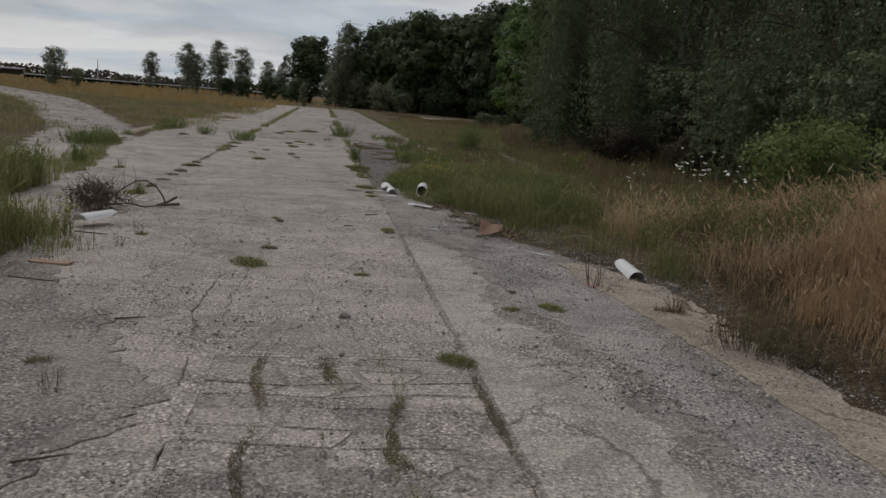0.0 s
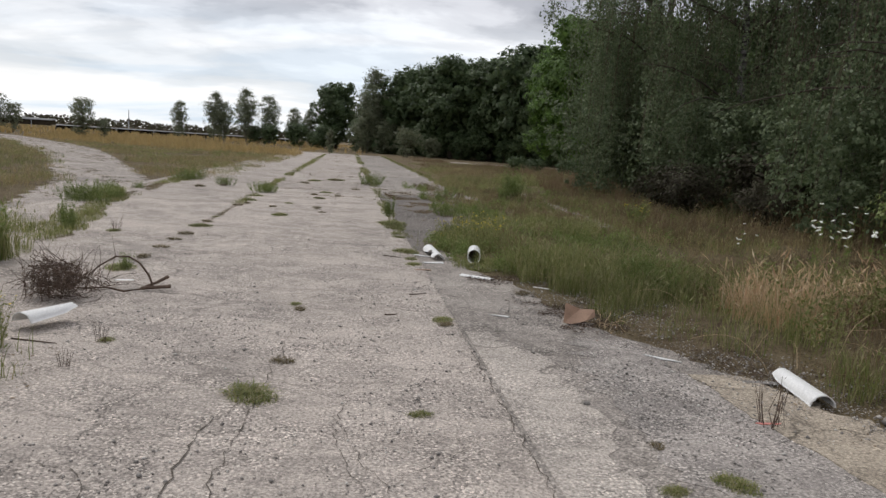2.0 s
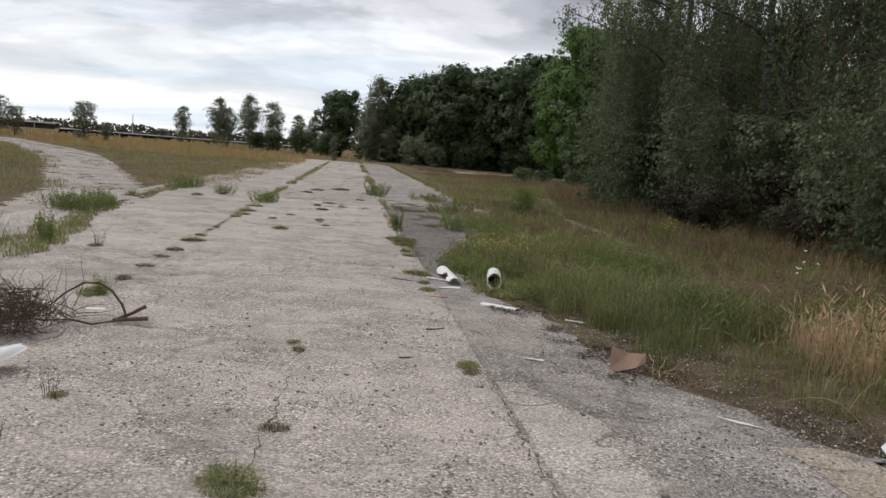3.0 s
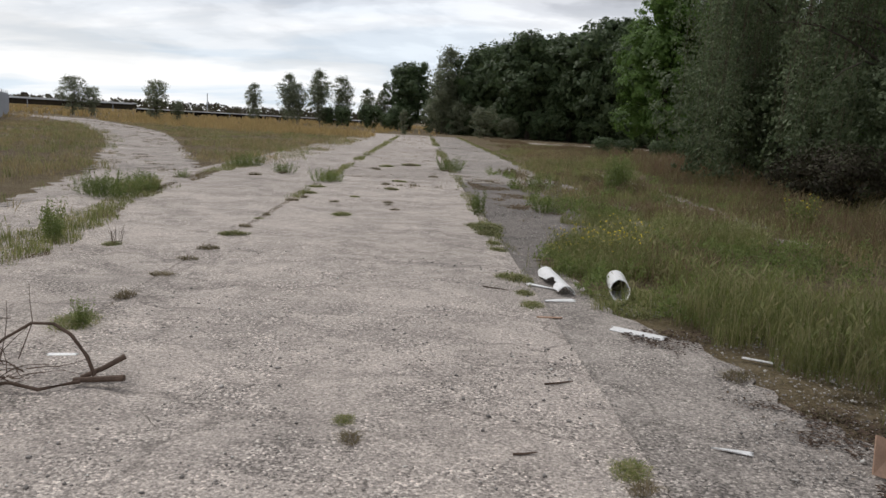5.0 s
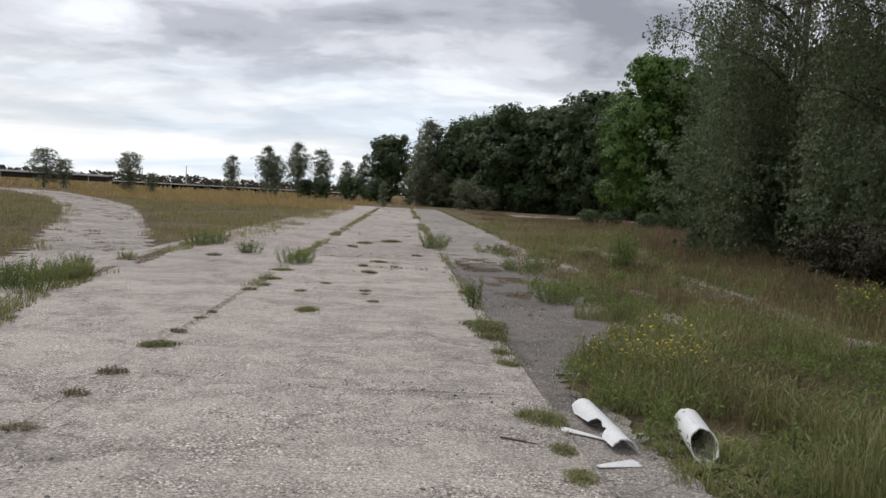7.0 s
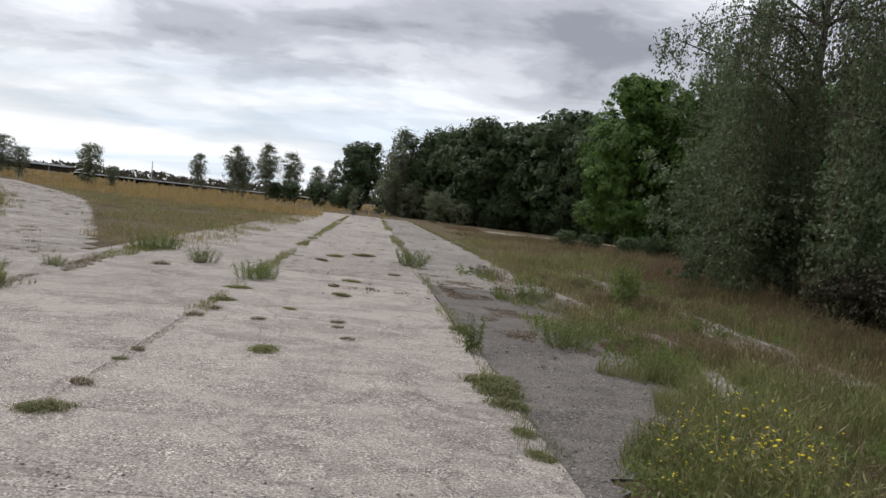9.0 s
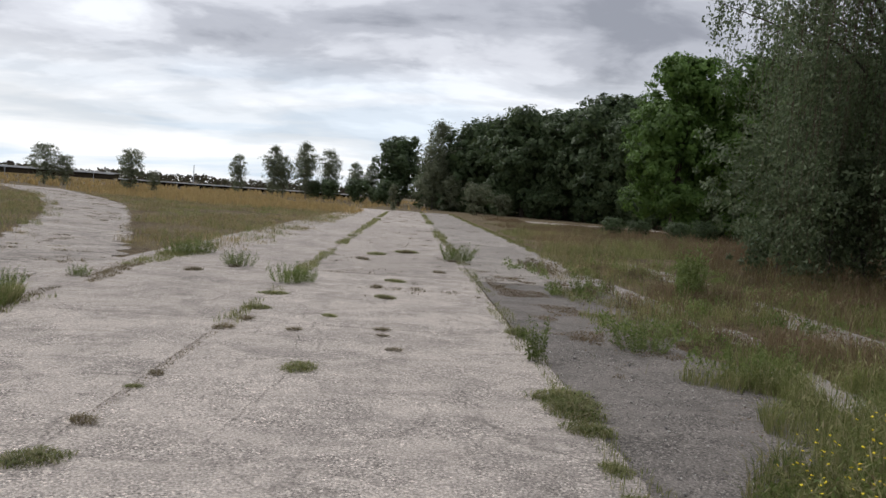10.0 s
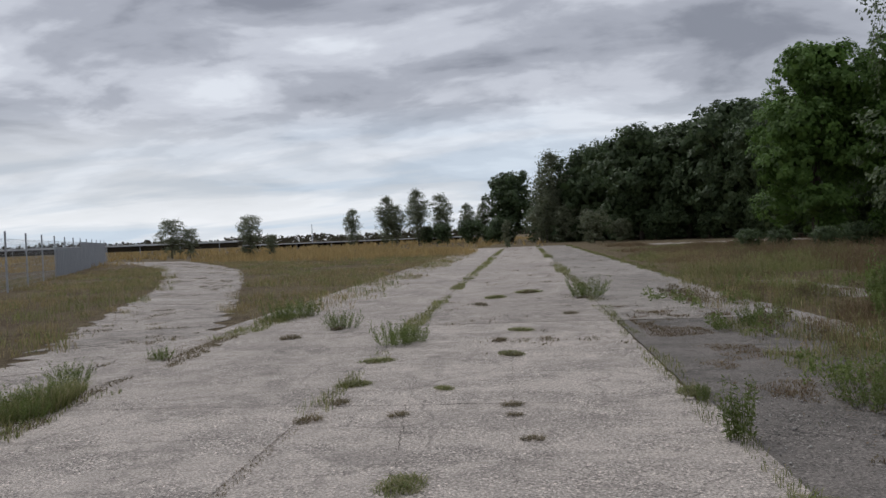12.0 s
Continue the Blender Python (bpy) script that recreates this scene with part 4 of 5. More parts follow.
def green_part(x, y):
    g = x - along(VERGE, y)
    return right_verge(x, y) & ~bare_line(x, y) & (g < 2.3 + 0.8 * np.sin(y * 0.9) + 0.5 * np.sin(x * 2 + y))


def rusty_part(x, y):
    g = x - along(VERGE, y)
    return right_verge(x, y) & ~bare_line(x, y) & (g > 1.1 + 0.7 * np.sin(y * 0.8 + 1)) & (x < 11.3 + np.clip(y - 24, 0, 60))


grass_field("green_grass", 31, green_part, (3.6, 8, 8.2, 16), 80000, 0.34, 0.005, GRASS, "lush green meadow grass on the verge", 0.75, 0.2, 0.20, 0.43, 14)
grass_field("green_grass", 43, green_part, (3.6, 9, 15, 23), 26000, 0.20, 0.006, GRASS, "green meadow grass between bare concrete lines", 0.8, 0.15, 0.20, 0.48, 14)
grass_field("green_grass", 44, lambda x, y: right_verge(x, y) & ~bare_line(x, y) & (x > along(VERGE, y) + 0.2) & (x < along(VERGE, y) + np.interp(y, [4.6, 6, 8, 10], [0.5, 1.2, 2, 2.4])), (4.4, 8.6, 4.6, 10), 36000, 0.40, 0.005, GRASS, "tall olive grass at the foot of the bank", 0.6, 0.25, 0.2, 0.40, 14)
grass_field("green_grass", 41, lambda x, y: right_verge(x, y) & ((y > 5.5) | (x > 8.5)), (5.2, 13, -3, 22), 44000, 0.28, 0.0055, GRASS, "green meadow grass among the dry stalks", 0.7, 0.15, 0.14, 0.56, 14)
grass_field("rusty_grass", 32, rusty_part, (4.4, 13.5, 3, 24), 150000, 0.29, 0.005, GRASS_RUST, "rust-brown dead grass on the verge", 0.7, 0.25, 0.15, 0.45, 12)
grass_field("dry_grass", 33, lambda x, y: right_verge(x, y) & (x > 6.0), (5.6, 10.5, -3, 7.0), 42000, 0.52, 0.0055, GRASS_DRY, "straw-coloured dry grass on a low bank", 0.75, 0.35, 0.2, 0.34, 14)
grass_field("dry_grass", 42, lambda x, y: right_verge(x, y) & (x > 6.1), (5.6, 11, -3, 7.6), 44000, 0.52, 0.0055, GRASS_DRY, "pale dead grass on a low bank", 0.7, 0.35, 0.2, 0.34, 14)
grass_field("green_grass", 34, lambda x, y: right_verge(x, y) & ~bare_line(x, y), (4.0, 20, 18, 75), 80000, 0.19, 0.009, GRASS, "green meadow grass on the verge", 0.7, 0.1, 0.07, 0.52, 10)
grass_field("rusty_grass", 35, lambda x, y: rusty_part(x, y), (4.4, 26, 20, 82), 120000, 0.28, 0.010, GRASS_RUST, "rust-brown dead grass on the verge", 0.5, 0.3, 0.06, 0.36, 10)
def tree_foot(x, y):
    """The strip of tall grass before the hanging birch twigs."""
    return right_verge(x, y) & ~bare_line(x, y) & (x > np.interp(y, [12, 20, 26, 40, 56], [8.6, 8.8, 9.3, 12.0, 13.5]))


grass_field("rusty_grass", 45, tree_foot, (8.4, 24, 12, 56), 70000, 0.62, 0.009, GRASS_RUST, "tall rust-brown grass at the foot of the birches", 0.55, 0.3, 0.10, 0.42, 14)
grass_field("green_grass", 46, lambda x, y: right_verge(x, y) & ~bare_line(x, y) & (x > 5.6), (5.6, 16, 15, 50), 60000, 0.36, 0.008, GRASS, "taller green clumps scattered over the verge", 0.6, 0.25, 0.14, 0.60, 16)
grass_field("dry_grass", 47, lambda x, y: right_verge(x, y) & ~bare_line(x, y), (4.6, 14, 12, 50), 30000, 0.34, 0.006, FIELD_GRASS, "thin straw stalks among the verge grass", 0.6, 0.5, 0.12, 0.5, 8)
grass_field("green_grass", 48, lambda x, y: left_verge(x, y) & (x < -0.1), (-2.4, 0.2, 3.8, 9.8), 34000, 0.72, 0.006, GRASS, "tall fresh grass thick beside the slabs", 0.5, 0.25, 0.25, 0.42, 14)
grass_field("green_grass", 36, lambda x, y: left_verge(x, y), (-6, 0.5, -3, 12), 80000, 0.40, 0.006, GRASS, "green meadow grass beside the slabs", 0.5, 0.15, 0.2, 0.40, 12)
grass_field("green_grass", 37, left_verge, (-24, -1.5, 12, 66), 70000, 0.24, 0.010, GRASS, "olive meadow grass in the field", 0.8, 0.15, 0.13, 0.52, 12)
grass_field("dry_grass", 38, left_verge, (-26, -1.5, 14, 70), 120000, 0.22, 0.010, FIELD_GRASS, "dry grass in the field", 0.8, 0.3, 0.12, 0.44, 10)
grass_field("golden_grass", 39, lambda x, y: (y > 66 + 4 * np.sin(x * 0.2)) & ((x < -1.9) | (y > ROAD_END)) & left_verge(x, y), (-70, 12, 62, 130), 100000, 0.55, 0.03, GRASS_GOLD, "golden dry grass covering the far field", 0.4, 0.3, 0.02, 0.34, 8)
grass_field("golden_grass", 40, lambda x, y: (x < 5) & (y > 90), (-160, 30, 90, 240), 34000, 0.7, 0.12, GRASS_GOLD, "golden dry grass covering the far field", 0.4, 0.3, 0.01, 0.25, 6)


def ground_herbs(seed, n, box, pick, height, leaf, mat, label, cut=0.45, scale=0.22):
    """Low broad-leaved plants in loose clumps: small leaves at all heights up to the clump's own."""
    rng = np.random.default_rng(seed)
    cx, cy = scatter(rng, *box, n // 70)
    keep = pick(cx, cy) & (rng.random(len(cx)) < np.clip((drift(cx, cy, scale, seed) - cut) * 5 + 0.5, 0, 1))
    cx, cy = cx[keep], cy[keep]
    r = np.repeat(rng.uniform(0.07, 0.19, len(cx)), 70)
    h = np.repeat(rng.uniform(0.45, 1.2, len(cx)) * height, 70)
    q, a = np.sqrt(rng.random(len(r))), rng.uniform(0, 6.283, len(r))
    x, y = np.repeat(cx, 70) + r * q * np.cos(a), np.repeat(cy, 70) + r * q * np.sin(a)
    z = np.maximum(ground_z(x, y), -0.005) + h * (1.05 - 0.6 * q ** 2) * rng.random(len(r)) ** 0.5
    v, t = leaf_arrays(rng, np.stack([x, y, z], 1), leaf, -0.5, 0.5)
    return tagged(array_mesh("ground_herbs", v, NO4, t, mat), label, "weeds", kind="stuff")


def herb_line(x, y):
    return x > np.interp(y, [7.6, 8.6, 9.0, 9.5, 10, 12.5, 14, 15.5, 17, 22], [6.0, 5.0, 4.4, 3.97, 3.87, 3.72, 4.75, 5.05, 4.45, 4.3])


ground_herbs(91, 34000, (3.7, 7.5, 8.2, 15), herb_line, 0.24, 0.035, WEED, "fresh green leafy plants thick beside the lane", 0.40)
ground_herbs(92, 26000, (4.2, 10.5, 13, 30), lambda x, y: herb_line(x, y) & ~bare_line(x, y), 0.24, 0.05, WEED, "green leafy clumps scattered over the verge", 0.56, 0.16)
ground_herbs(93, 34000, (5.6, 9.0, 3.5, 10), lambda x, y: x > along(VERGE, y) + 0.8, 0.40, 0.04, GRASS, "tall olive weeds at the foot of the bank", 0.48)
grass_field("creeping_moss", 95, lambda x, y: (x > 3.5) & (x < 6.3) & (drift(x, y, 0.3, 96) > 0.55), (3.5, 6.5, 15.5, 26), 60000, 0.045, 0.006, GRASS_RUST, "low brown moss and weeds creeping over the old lane", 1.3, 0.05, 0.3, 0.5, 16)
ground_herbs(94, 45000, (4.6, 11.5, 9, 30), lambda x, y: herb_line(x - 0.5, y) & ~bare_line(x, y), 0.18, 0.04, WEED_DULL, "withered brown weeds between the grass clumps", 0.5, 0.2)


def old_edge(y):
    return np.interp(y, [10, 12, 17, 22.6, 26], [-1.5, -1.75, -2.55, -2.85, -2.6])


grass_field("edge_grass", 57, lambda x, y: np.abs(x - old_edge(y)) < 0.1 + 0.35 * drift(y, y * 0, 0.2, 57), (-3.6, -1.2, 10.5, 26), 42000, 0.13, 0.007, GRASS, "low grass along the broken slab edge", 0.6, 0.1, 0.1, 0.42, 8)
grass_field("edge_grass", 63, lambda x, y: np.abs(x - old_edge(y) + 0.12) < 0.32 * np.sin((y - 15.6) / 3.2 * 3.14), (-3.6, -1.6, 15.6, 18.8), 30000, 0.30, 0.006, GRASS, "thick grass mound at the broken slab edge", 0.8, 0.15, 0.3, 0.36, 12)
grass_field("edge_moss", 58, lambda x, y: np.abs(x - old_edge(y)) < 0.1 + 0.3 * drift(x, y, 0.4, 59), (-3.6, -1.2, 10.5, 26), 90000, 0.05, 0.006, WEED_DULL, "brown moss and litter along the broken slab edge", 0.8, 0, 0.3, 0.4, 14)
grass_field("track_weeds", 59, lambda x, y: ~left_verge(x, y) & (x < along(LEFT_EDGE, y) - 0.4), (-30, -2.5, 13, 76), 110000, 0.045, 0.014, WEED_DULL, "small withered weeds dotting the old track", 1.8, 0, 0.3, 0.58, 24)
grass_field("strip_weeds", 61, bare_line, (5, 9, 14.5, 32), 60000, 0.07, 0.006, GRASS_RUST, "brown dead grass creeping over bare concrete", 1.2, 0.1, 0.3, 0.50, 14)
grass_field("slab_weeds", 60, lambda x, y: (x > 0.1) & (x < 6.1), (0, 6.2, 20, 88), 16000, 0.07, 0.012, WEED_DULL, "small withered weeds in cracks of the far slabs", 1.4, 0, 0.35, 0.72, 20)


def joint_weeds(name, seed, x, y0, y1, n, height, width, spread, mat, label):
    grass_field(name, seed, lambda a, b: np.abs(a - x) < spread * (0.4 + drift(b * 0 + x, b, 0.25, seed)), (x - 0.5, x + 0.5, y0, y1), n, height, width, mat, label, 0.6, 0.1, 0.12, 0.42, 8)


joint_weeds("joint_grass", 51, 0.04, 17.5, 40, 26000, 0.13, 0.005, 0.14, GRASS, "low grass growing along a slab joint")
joint_weeds("joint_grass", 52, 0.04, 36, 88, 16000, 0.15, 0.010, 0.2, GRASS, "low grass growing along a slab joint")
joint_weeds("joint_grass", 53, 3.30, 10.5, 40, 20000, 0.085, 0.005, 0.14, GRASS, "low grass growing along a slab joint")
joint_weeds("joint_grass", 54, 3.25, 36, 88, 14000, 0.15, 0.010, 0.2, GRASS, "low grass growing along a slab joint")
joint_weeds("joint_grass", 55, 6.2, 26, 88, 16000, 0.14, 0.010, 0.24, GRASS, "low grass growing along a slab joint")
joint_weeds("joint_moss", 56, 0.03, 8.3, 21, 22000, 0.022, 0.005, 0.045, WEED_DULL, "dark dry moss in a slab joint")


# ---- weeds ----
def tuft(seed, radius, height, blades, mat, label, name="grass_tuft"):
    rng = np.random.default_rng(seed)
    r = radius * np.sqrt(rng.random(blades)) * rng.uniform(0.6, 1.0, blades)
    a = rng.uniform(0, 6.283, blades)
    pos = np.stack([r * np.cos(a) * 1.2, r * np.sin(a) * 0.85, np.zeros(blades)], 1)
    v, q, t = blade_arrays(rng, pos, height * (1.25 - 0.8 * r / radius), 0.005, 2.0, 0.05)
    ob = array_mesh(name, v, q, t, mat)
    return tagged(ob, label, "weed", group="weeds on the slabs")


def leafy_weed(seed, radius, height, stems, leaves, leaf, mat, label, flower=None, heads=0, name="leafy_weed", head_size=0.016):
    rng = np.random.default_rng(seed)
    root = new(name)
    tagged(root, label, "weed")
    bm, pos, tops = bmesh.new(), [], []
    for _ in range(stems):
        a, r = rng.uniform(0, 6.283), radius * math.sqrt(rng.random()) * 0.7
        b = np.array((r * math.cos(a), r * math.sin(a), 0.0))
        h = height * rng.uniform(0.55, 1.1)
        top = b + np.array((math.cos(a) * r * 0.6, math.sin(a) * r * 0.6, h)) + rng.normal(size=3) * 0.03
        midp = b * 0.5 + top * 0.5 + rng.normal(size=3) * 0.015
        tube(bm, [b, midp, top], [0.003, 0.0024, 0.0014], 3, False)
        u = rng.uniform(0.08, 1, leaves)[:, None]
        pos.append(b * (1 - u) + top * u + rng.normal(size=(leaves, 3)) * 0.012)
        tops.append(top)
    tagged(part("stalk", bm, mat, root), kind="stuff")
    v, t = leaf_arrays(rng, np.concatenate(pos), leaf, -0.35, 0.27)
    array_mesh("foliage", v, NO4, t, mat, root)
    if flower:
        fb = bmesh.new()
        for k in range(heads):
            p = tops[k % len(tops)] + rng.normal(size=3) * np.array((0.05, 0.05, 0.03)) * (k >= len(tops))
            s = head_size * rng.uniform(0.7, 1.3)
            m = Matrix.Translation(p) @ Euler((rng.normal() * 0.3, rng.normal() * 0.3, 0)).to_matrix().to_4x4() @ Matrix.Diagonal((s, s, s * 0.35, 1))
            bmesh.ops.create_icosphere(fb, subdivisions=1, radius=1, matrix=m)
        tagged(part("flower_cluster", fb, flower, root), kind="stuff")
    return root


def spread(root, spots):
    """Copies of a weed: x, y, size; the first spot takes the weed itself."""
    rng = np.random.default_rng(len(spots))
    for k, (x, y, s) in enumerate(spots):
        ob = root if k == 0 else copy_thing(root, Matrix.Identity(4))
        zz = float(ground_z(x, y))
        on_slab = along(LEFT_EDGE, y) - 1 < x < along(VERGE, y)
        ob.matrix_basis = Matrix.LocRotScale((x, y, 0.0 if on_slab else zz), Euler((0, 0, rng.uniform(0, 6.28))), (s, s, s * rng.uniform(0.85, 1.15)))


spread(tuft(61, 0.15, 0.05, 420, GRASS, "low green grass tuft growing from a crack in the concrete"),
       [(1.10, 15.48, 1.3), (0.05, 13.0, 1.25), (1.86, 4.62, 1.3), (0.03, 14.58, 0.5), (3.26, 6.78, 0.8), (3.24, 11.05, 1.4), (3.26, 10.4, 0.8), (3.26, 9.93, 0.9), (3.26, 14.56, 1.9), (3.24, 15.0, 1.8), (3.3, 14.8, 1.5),
        (3.26, 14.1, 1.3), (3.25, 13.33, 0.9), (3.26, 12.81, 0.9), (1.06, 18.38, 0.8), (1.67, 20.4, 1.2), (1.78, 22.7, 1.4), (-0.01, 8.75, 1.4), (0.13, 18.64, 1.2), (0.09, 20.09, 1.4), (3.30, 2.11, 0.9),
        (0.72, 5.75, 0.5), (2.84, 4.34, 0.5), (4.28, 3.44, 0.8), (3.94, 3.37, 0.5), (-0.03, 8.9, 0.9), (-0.98, 11.9, 0.9), (1.95, 7.23, 0.5), (4.0, 10.15, 1.5), (4.22, 10.08, 1.9), (4.28, 10.3, 1.9), (4.33, 10.6, 2.0), (3.93, 10.55, 1.2), (4.15, 9.9, 1.5), (1.95, 30, 2.2), (1.2, 28.7, 2.0), (3.3, 18.0, 1.3)])
spread(tuft(62, 0.09, 0.05, 130, WEED_DULL, "small dark withered tuft in the concrete", "dry_tuft"),
       [(1.73, 17.6, 1.1), (1.88, 16.5, 1.0), (0.79, 17.3, 1.1), (1.69, 20.3, 1.2), (1.75, 17.24, 0.8), (2.0, 7.0, 0.8), (1.99, 5.33, 0.9), (3.26, 6.6, 0.9), (0.06, 15.0, 0.9), (0.04, 11.9, 1.3),
        (0.02, 11.24, 1.2), (0.02, 10.44, 1.2), (0.02, 9.56, 1.3), (0.07, 17.15, 1.4), (0.18, 17.8, 1.3), (0.03, 13.7, 1.2), (4.08, 3.92, 0.6), (1.01, 1.93, 0.8), (1.5, 21.6, 1.6), (2.65, 24.8, 1.6),
        (-1.67, 22.4, 2.0), (-1.19, 23.4, 1.6), (0.94, 27, 2.0), (1.94, 29.8, 2.4), (4.3, 8.2, 1.3), (4.55, 7.6, 1.4), (4.9, 7.9, 1.3), (3.1, 27.9, 1.6), (5.25, 3.5, 1.0)])
def moss_lines(x, y):
    """Where moss follows the open joints of the shattered corner."""
    d = drift(x, y, 0.9, 74)
    m = np.abs(x - 2.18 - 0.03 * np.sin(y * 6)) < 0.035 * d
    m |= np.abs(x - 2.54 - 0.04 * np.sin(y * 5)) < 0.075 * d
    m |= np.abs(x - 2.86 - 0.05 * np.sin(y * 4 + 1)) < 0.085 * d
    return m | (np.abs(x - 3.35) < 0.03 * d)


grass_field("crack_moss", 73, moss_lines, (2.0, 3.45, -0.25, 2.15), 60000, 0.022, 0.004, WEED_DULL, "olive moss and weeds between broken slab pieces", 1.8, 0, 0.6, 0.42, 10)
grass_field("crack_moss", 74, moss_lines, (2.0, 3.45, -0.25, 2.15), 5000, 0.05, 0.004, GRASS, "thin green weeds between broken slab pieces", 1.4, 0, 0.5, 0.5, 10)
spread(leafy_weed(63, 0.42, 0.40, 60, 24, 0.045, WEED, "dense clump of tall fresh green weeds on the slab edge"),
       [(-2.61, 16.2, 1.15), (-3.05, 16.5, 0.8), (0.08, 21.5, 0.8), (0.3, 21.7, 0.55), (-1.17, 23.6, 0.8), (-2.7, 25.2, 0.9), (-2.4, 25.8, 0.8), (3.25, 28.2, 1.2), (-2.85, 20.6, 0.4), (-2.8, 17.8, 0.65), (-3.1, 19.0, 0.6), (-2.5, 17.3, 0.5),
        (5.2, 22.5, 0.8), (4.6, 17.4, 0.9), (5.3, 16.0, 0.9), (5.75, 8.4, 0.9), (6.4, 9.3, 0.8)])
spread(leafy_weed(64, 0.15, 0.42, 20, 28, 0.045, WEED, "upright bright green weed in a slab joint"),
       [(3.27, 16.4, 0.95), (3.3, 17.6, 0.45), (7.2, 23.0, 2.1), (7.45, 23.4, 1.7), (7.75, 24.7, 1.8), (0.05, 8.7, 0.45), (-1.6, 11.9, 0.8), (-1.75, 12.2, 0.9), (5.7, 8.45, 1.2), (8.6, 16.2, 1.4), (6.9, 22.5, 1.4)])
spread(leafy_weed(65, 0.3, 0.8, 26, 34, 0.075, WEED, "tall green stalks with narrow leaves beside the slabs"),
       [(-0.6, 5.0, 0.9), (-1.3, 5.5, 1.0), (-1.45, 8.9, 0.7), (-1.4, 4.3, 1.0), (-1.8, 7.3, 0.9)])
spread(leafy_weed(66, 0.26, 0.40, 22, 24, 0.04, GRASS, "bushy wild plant with small yellow flowers", YELLOW_PETAL, 22, "flowering_weed", 0.011),
       [(4.05, 12.45, 0.8), (4.3, 12.15, 1.0), (3.9, 12.15, 0.6), (4.5, 12.5, 1.15), (4.75, 13.1, 1.05), (4.3, 12.9, 0.9), (4.5, 11.9, 1.0), (4.9, 12.5, 1.05), (8.65, 16.2, 1.3), (-0.1, 5.2, 0.8), (-0.02, 5.6, 0.75), (-0.35, 4.9, 0.9)])
spread(leafy_weed(67, 0.28, 1.12, 5, 14, 0.06, WEED, "tall wild carrot with flat white flower heads", WHITE_PETAL, 6, "wild_carrot", 0.026),
       [(7.4, 7.6, 1.0), (7.7, 7.9, 1.05), (7.2, 7.4, 0.95), (7.9, 7.8, 1.0), (7.9, 7.3, 0.9), (7.0, 8.6, 0.7)])
spread(leafy_weed(68, 0.30, 0.36, 60, 22, 0.03, WEED_DULL, "low dark olive shrub on the pavement's edge"),
       [(5.40, 2.5, 1.0), (5.62, 2.2, 0.8), (5.35, 3.45, 0.35), (5.9, 1.5, 0.8), (6.1, 3.5, 0.9), (4.9, 9.4, 0.6), (5.2, 8.6, 0.6)])
spread(leafy_weed(69, 0.11, 0.26, 16, 3, 0.015, TWIG, "dry dark-stemmed plant on the concrete edge", name="dry_plant"),
       [(4.93, 4.27, 1.0), (-0.95, 11.9, 0.8), (0.66, 5.1, 0.5), (1.2, 1.5, 0.6), (0.7, 5.7, 0.5)])


# ---- plastic pipe debris ----
def shell(name, length, r0, r1, arc, mat, thick=0.006, bite=None, seed=1, label="", category="pipe", segs=14, steps=18, slant=0.0):
    """A piece of pipe wall along +y: arc in degrees about the top; bite cuts one edge; broken, uneven rims."""
    rng = np.random.default_rng(seed)
    outer, inner = [], []
    for i in range(steps + 1):
        f = i / steps
        r = r0 + (r1 - r0) * f
        lo, hi = -arc / 2, arc / 2
        if bite:
            lo, hi = bite(f, lo, hi)
        for j in range(segs + 1):
            a = radians(lo + (hi - lo) * j / segs)
            y = length * f + slant * math.cos(a) * (1 - f)
            if i in (0, steps):
                y += rng.normal() * 0.006
            outer.append((r * math.sin(a), y, r * math.cos(a)))
            inner.append(((r - thick) * math.sin(a), y, (r - thick) * math.cos(a)))
    n = len(outer)
    w = segs + 1
    f = []
    for i in range(steps):
        for j in range(segs):
            k = i * w + j
            f.append((k, k + w, k + w + 1, k + 1))
            f.append((n + k, n + k + 1, n + k + w + 1, n + k + w))
    for i in range(steps):
        for j in (0, segs):
            k = i * w + j
            f.append((k, n + k, n + k + w, k + w) if j else (k, k + w, n + k + w, n + k))
    for j in range(segs):
        for i in (0, steps):
            k = i * w + j
            f.append((k, k + 1, n + k + 1, n + k) if i == 0 else (k, n + k, n + k + 1, k + 1))
    ob = mesh_object(name, outer + inner, f, mat, None, False)
    for p in ob.data.polygons:
        p.use_smooth = p.index < 2 * steps * segs
    return tagged(ob, label, category, group="white plastic debris")


def ground_shell(ob, x, y, z, turn, pitch=0.0, roll=0.0):
    ob.matrix_basis = pose(x, y, z, pitch, roll, turn)


WHITE = "broken white plastic pipe shell lying on the concrete edge"
ground_shell(shell("pipe_shell", 0.64, 0.085, 0.075, 172, PLASTIC, bite=lambda f, a, b: (a + 120 * max(0, f - 0.85), b - 40 * max(0, f - 0.8)), seed=1, label=WHITE), 5.485, 4.62, 0.0, -7, 1)
ground_shell(shell("pipe_shell", 0.90, 0.085, 0.09, 170, PLASTIC, bite=lambda f, a, b: (a + float(np.interp(f, [0, 0.22, 0.27, 0.33, 0.42, 0.5, 0.56, 0.9, 1.0], [20, 15, 60, 50, 66, 62, 20, 0, 20])), b - 25 * max(0, f - 0.9) * 10), seed=2,
                   label="half of a broken white pipe lying on gravel", steps=48), 3.635, 10.40, 0.0, 3, 0.5)
ground_shell(shell("pipe_fragment", 0.32, 0.16, 0.16, 32, PLASTIC, bite=lambda f, a, b: (a * (1 - 0.7 * abs(f - 0.3)), b * (1 - 0.8 * f)), seed=3, label="curved white plastic shard on gravel"), 3.35, 10.84, -0.148, -134)
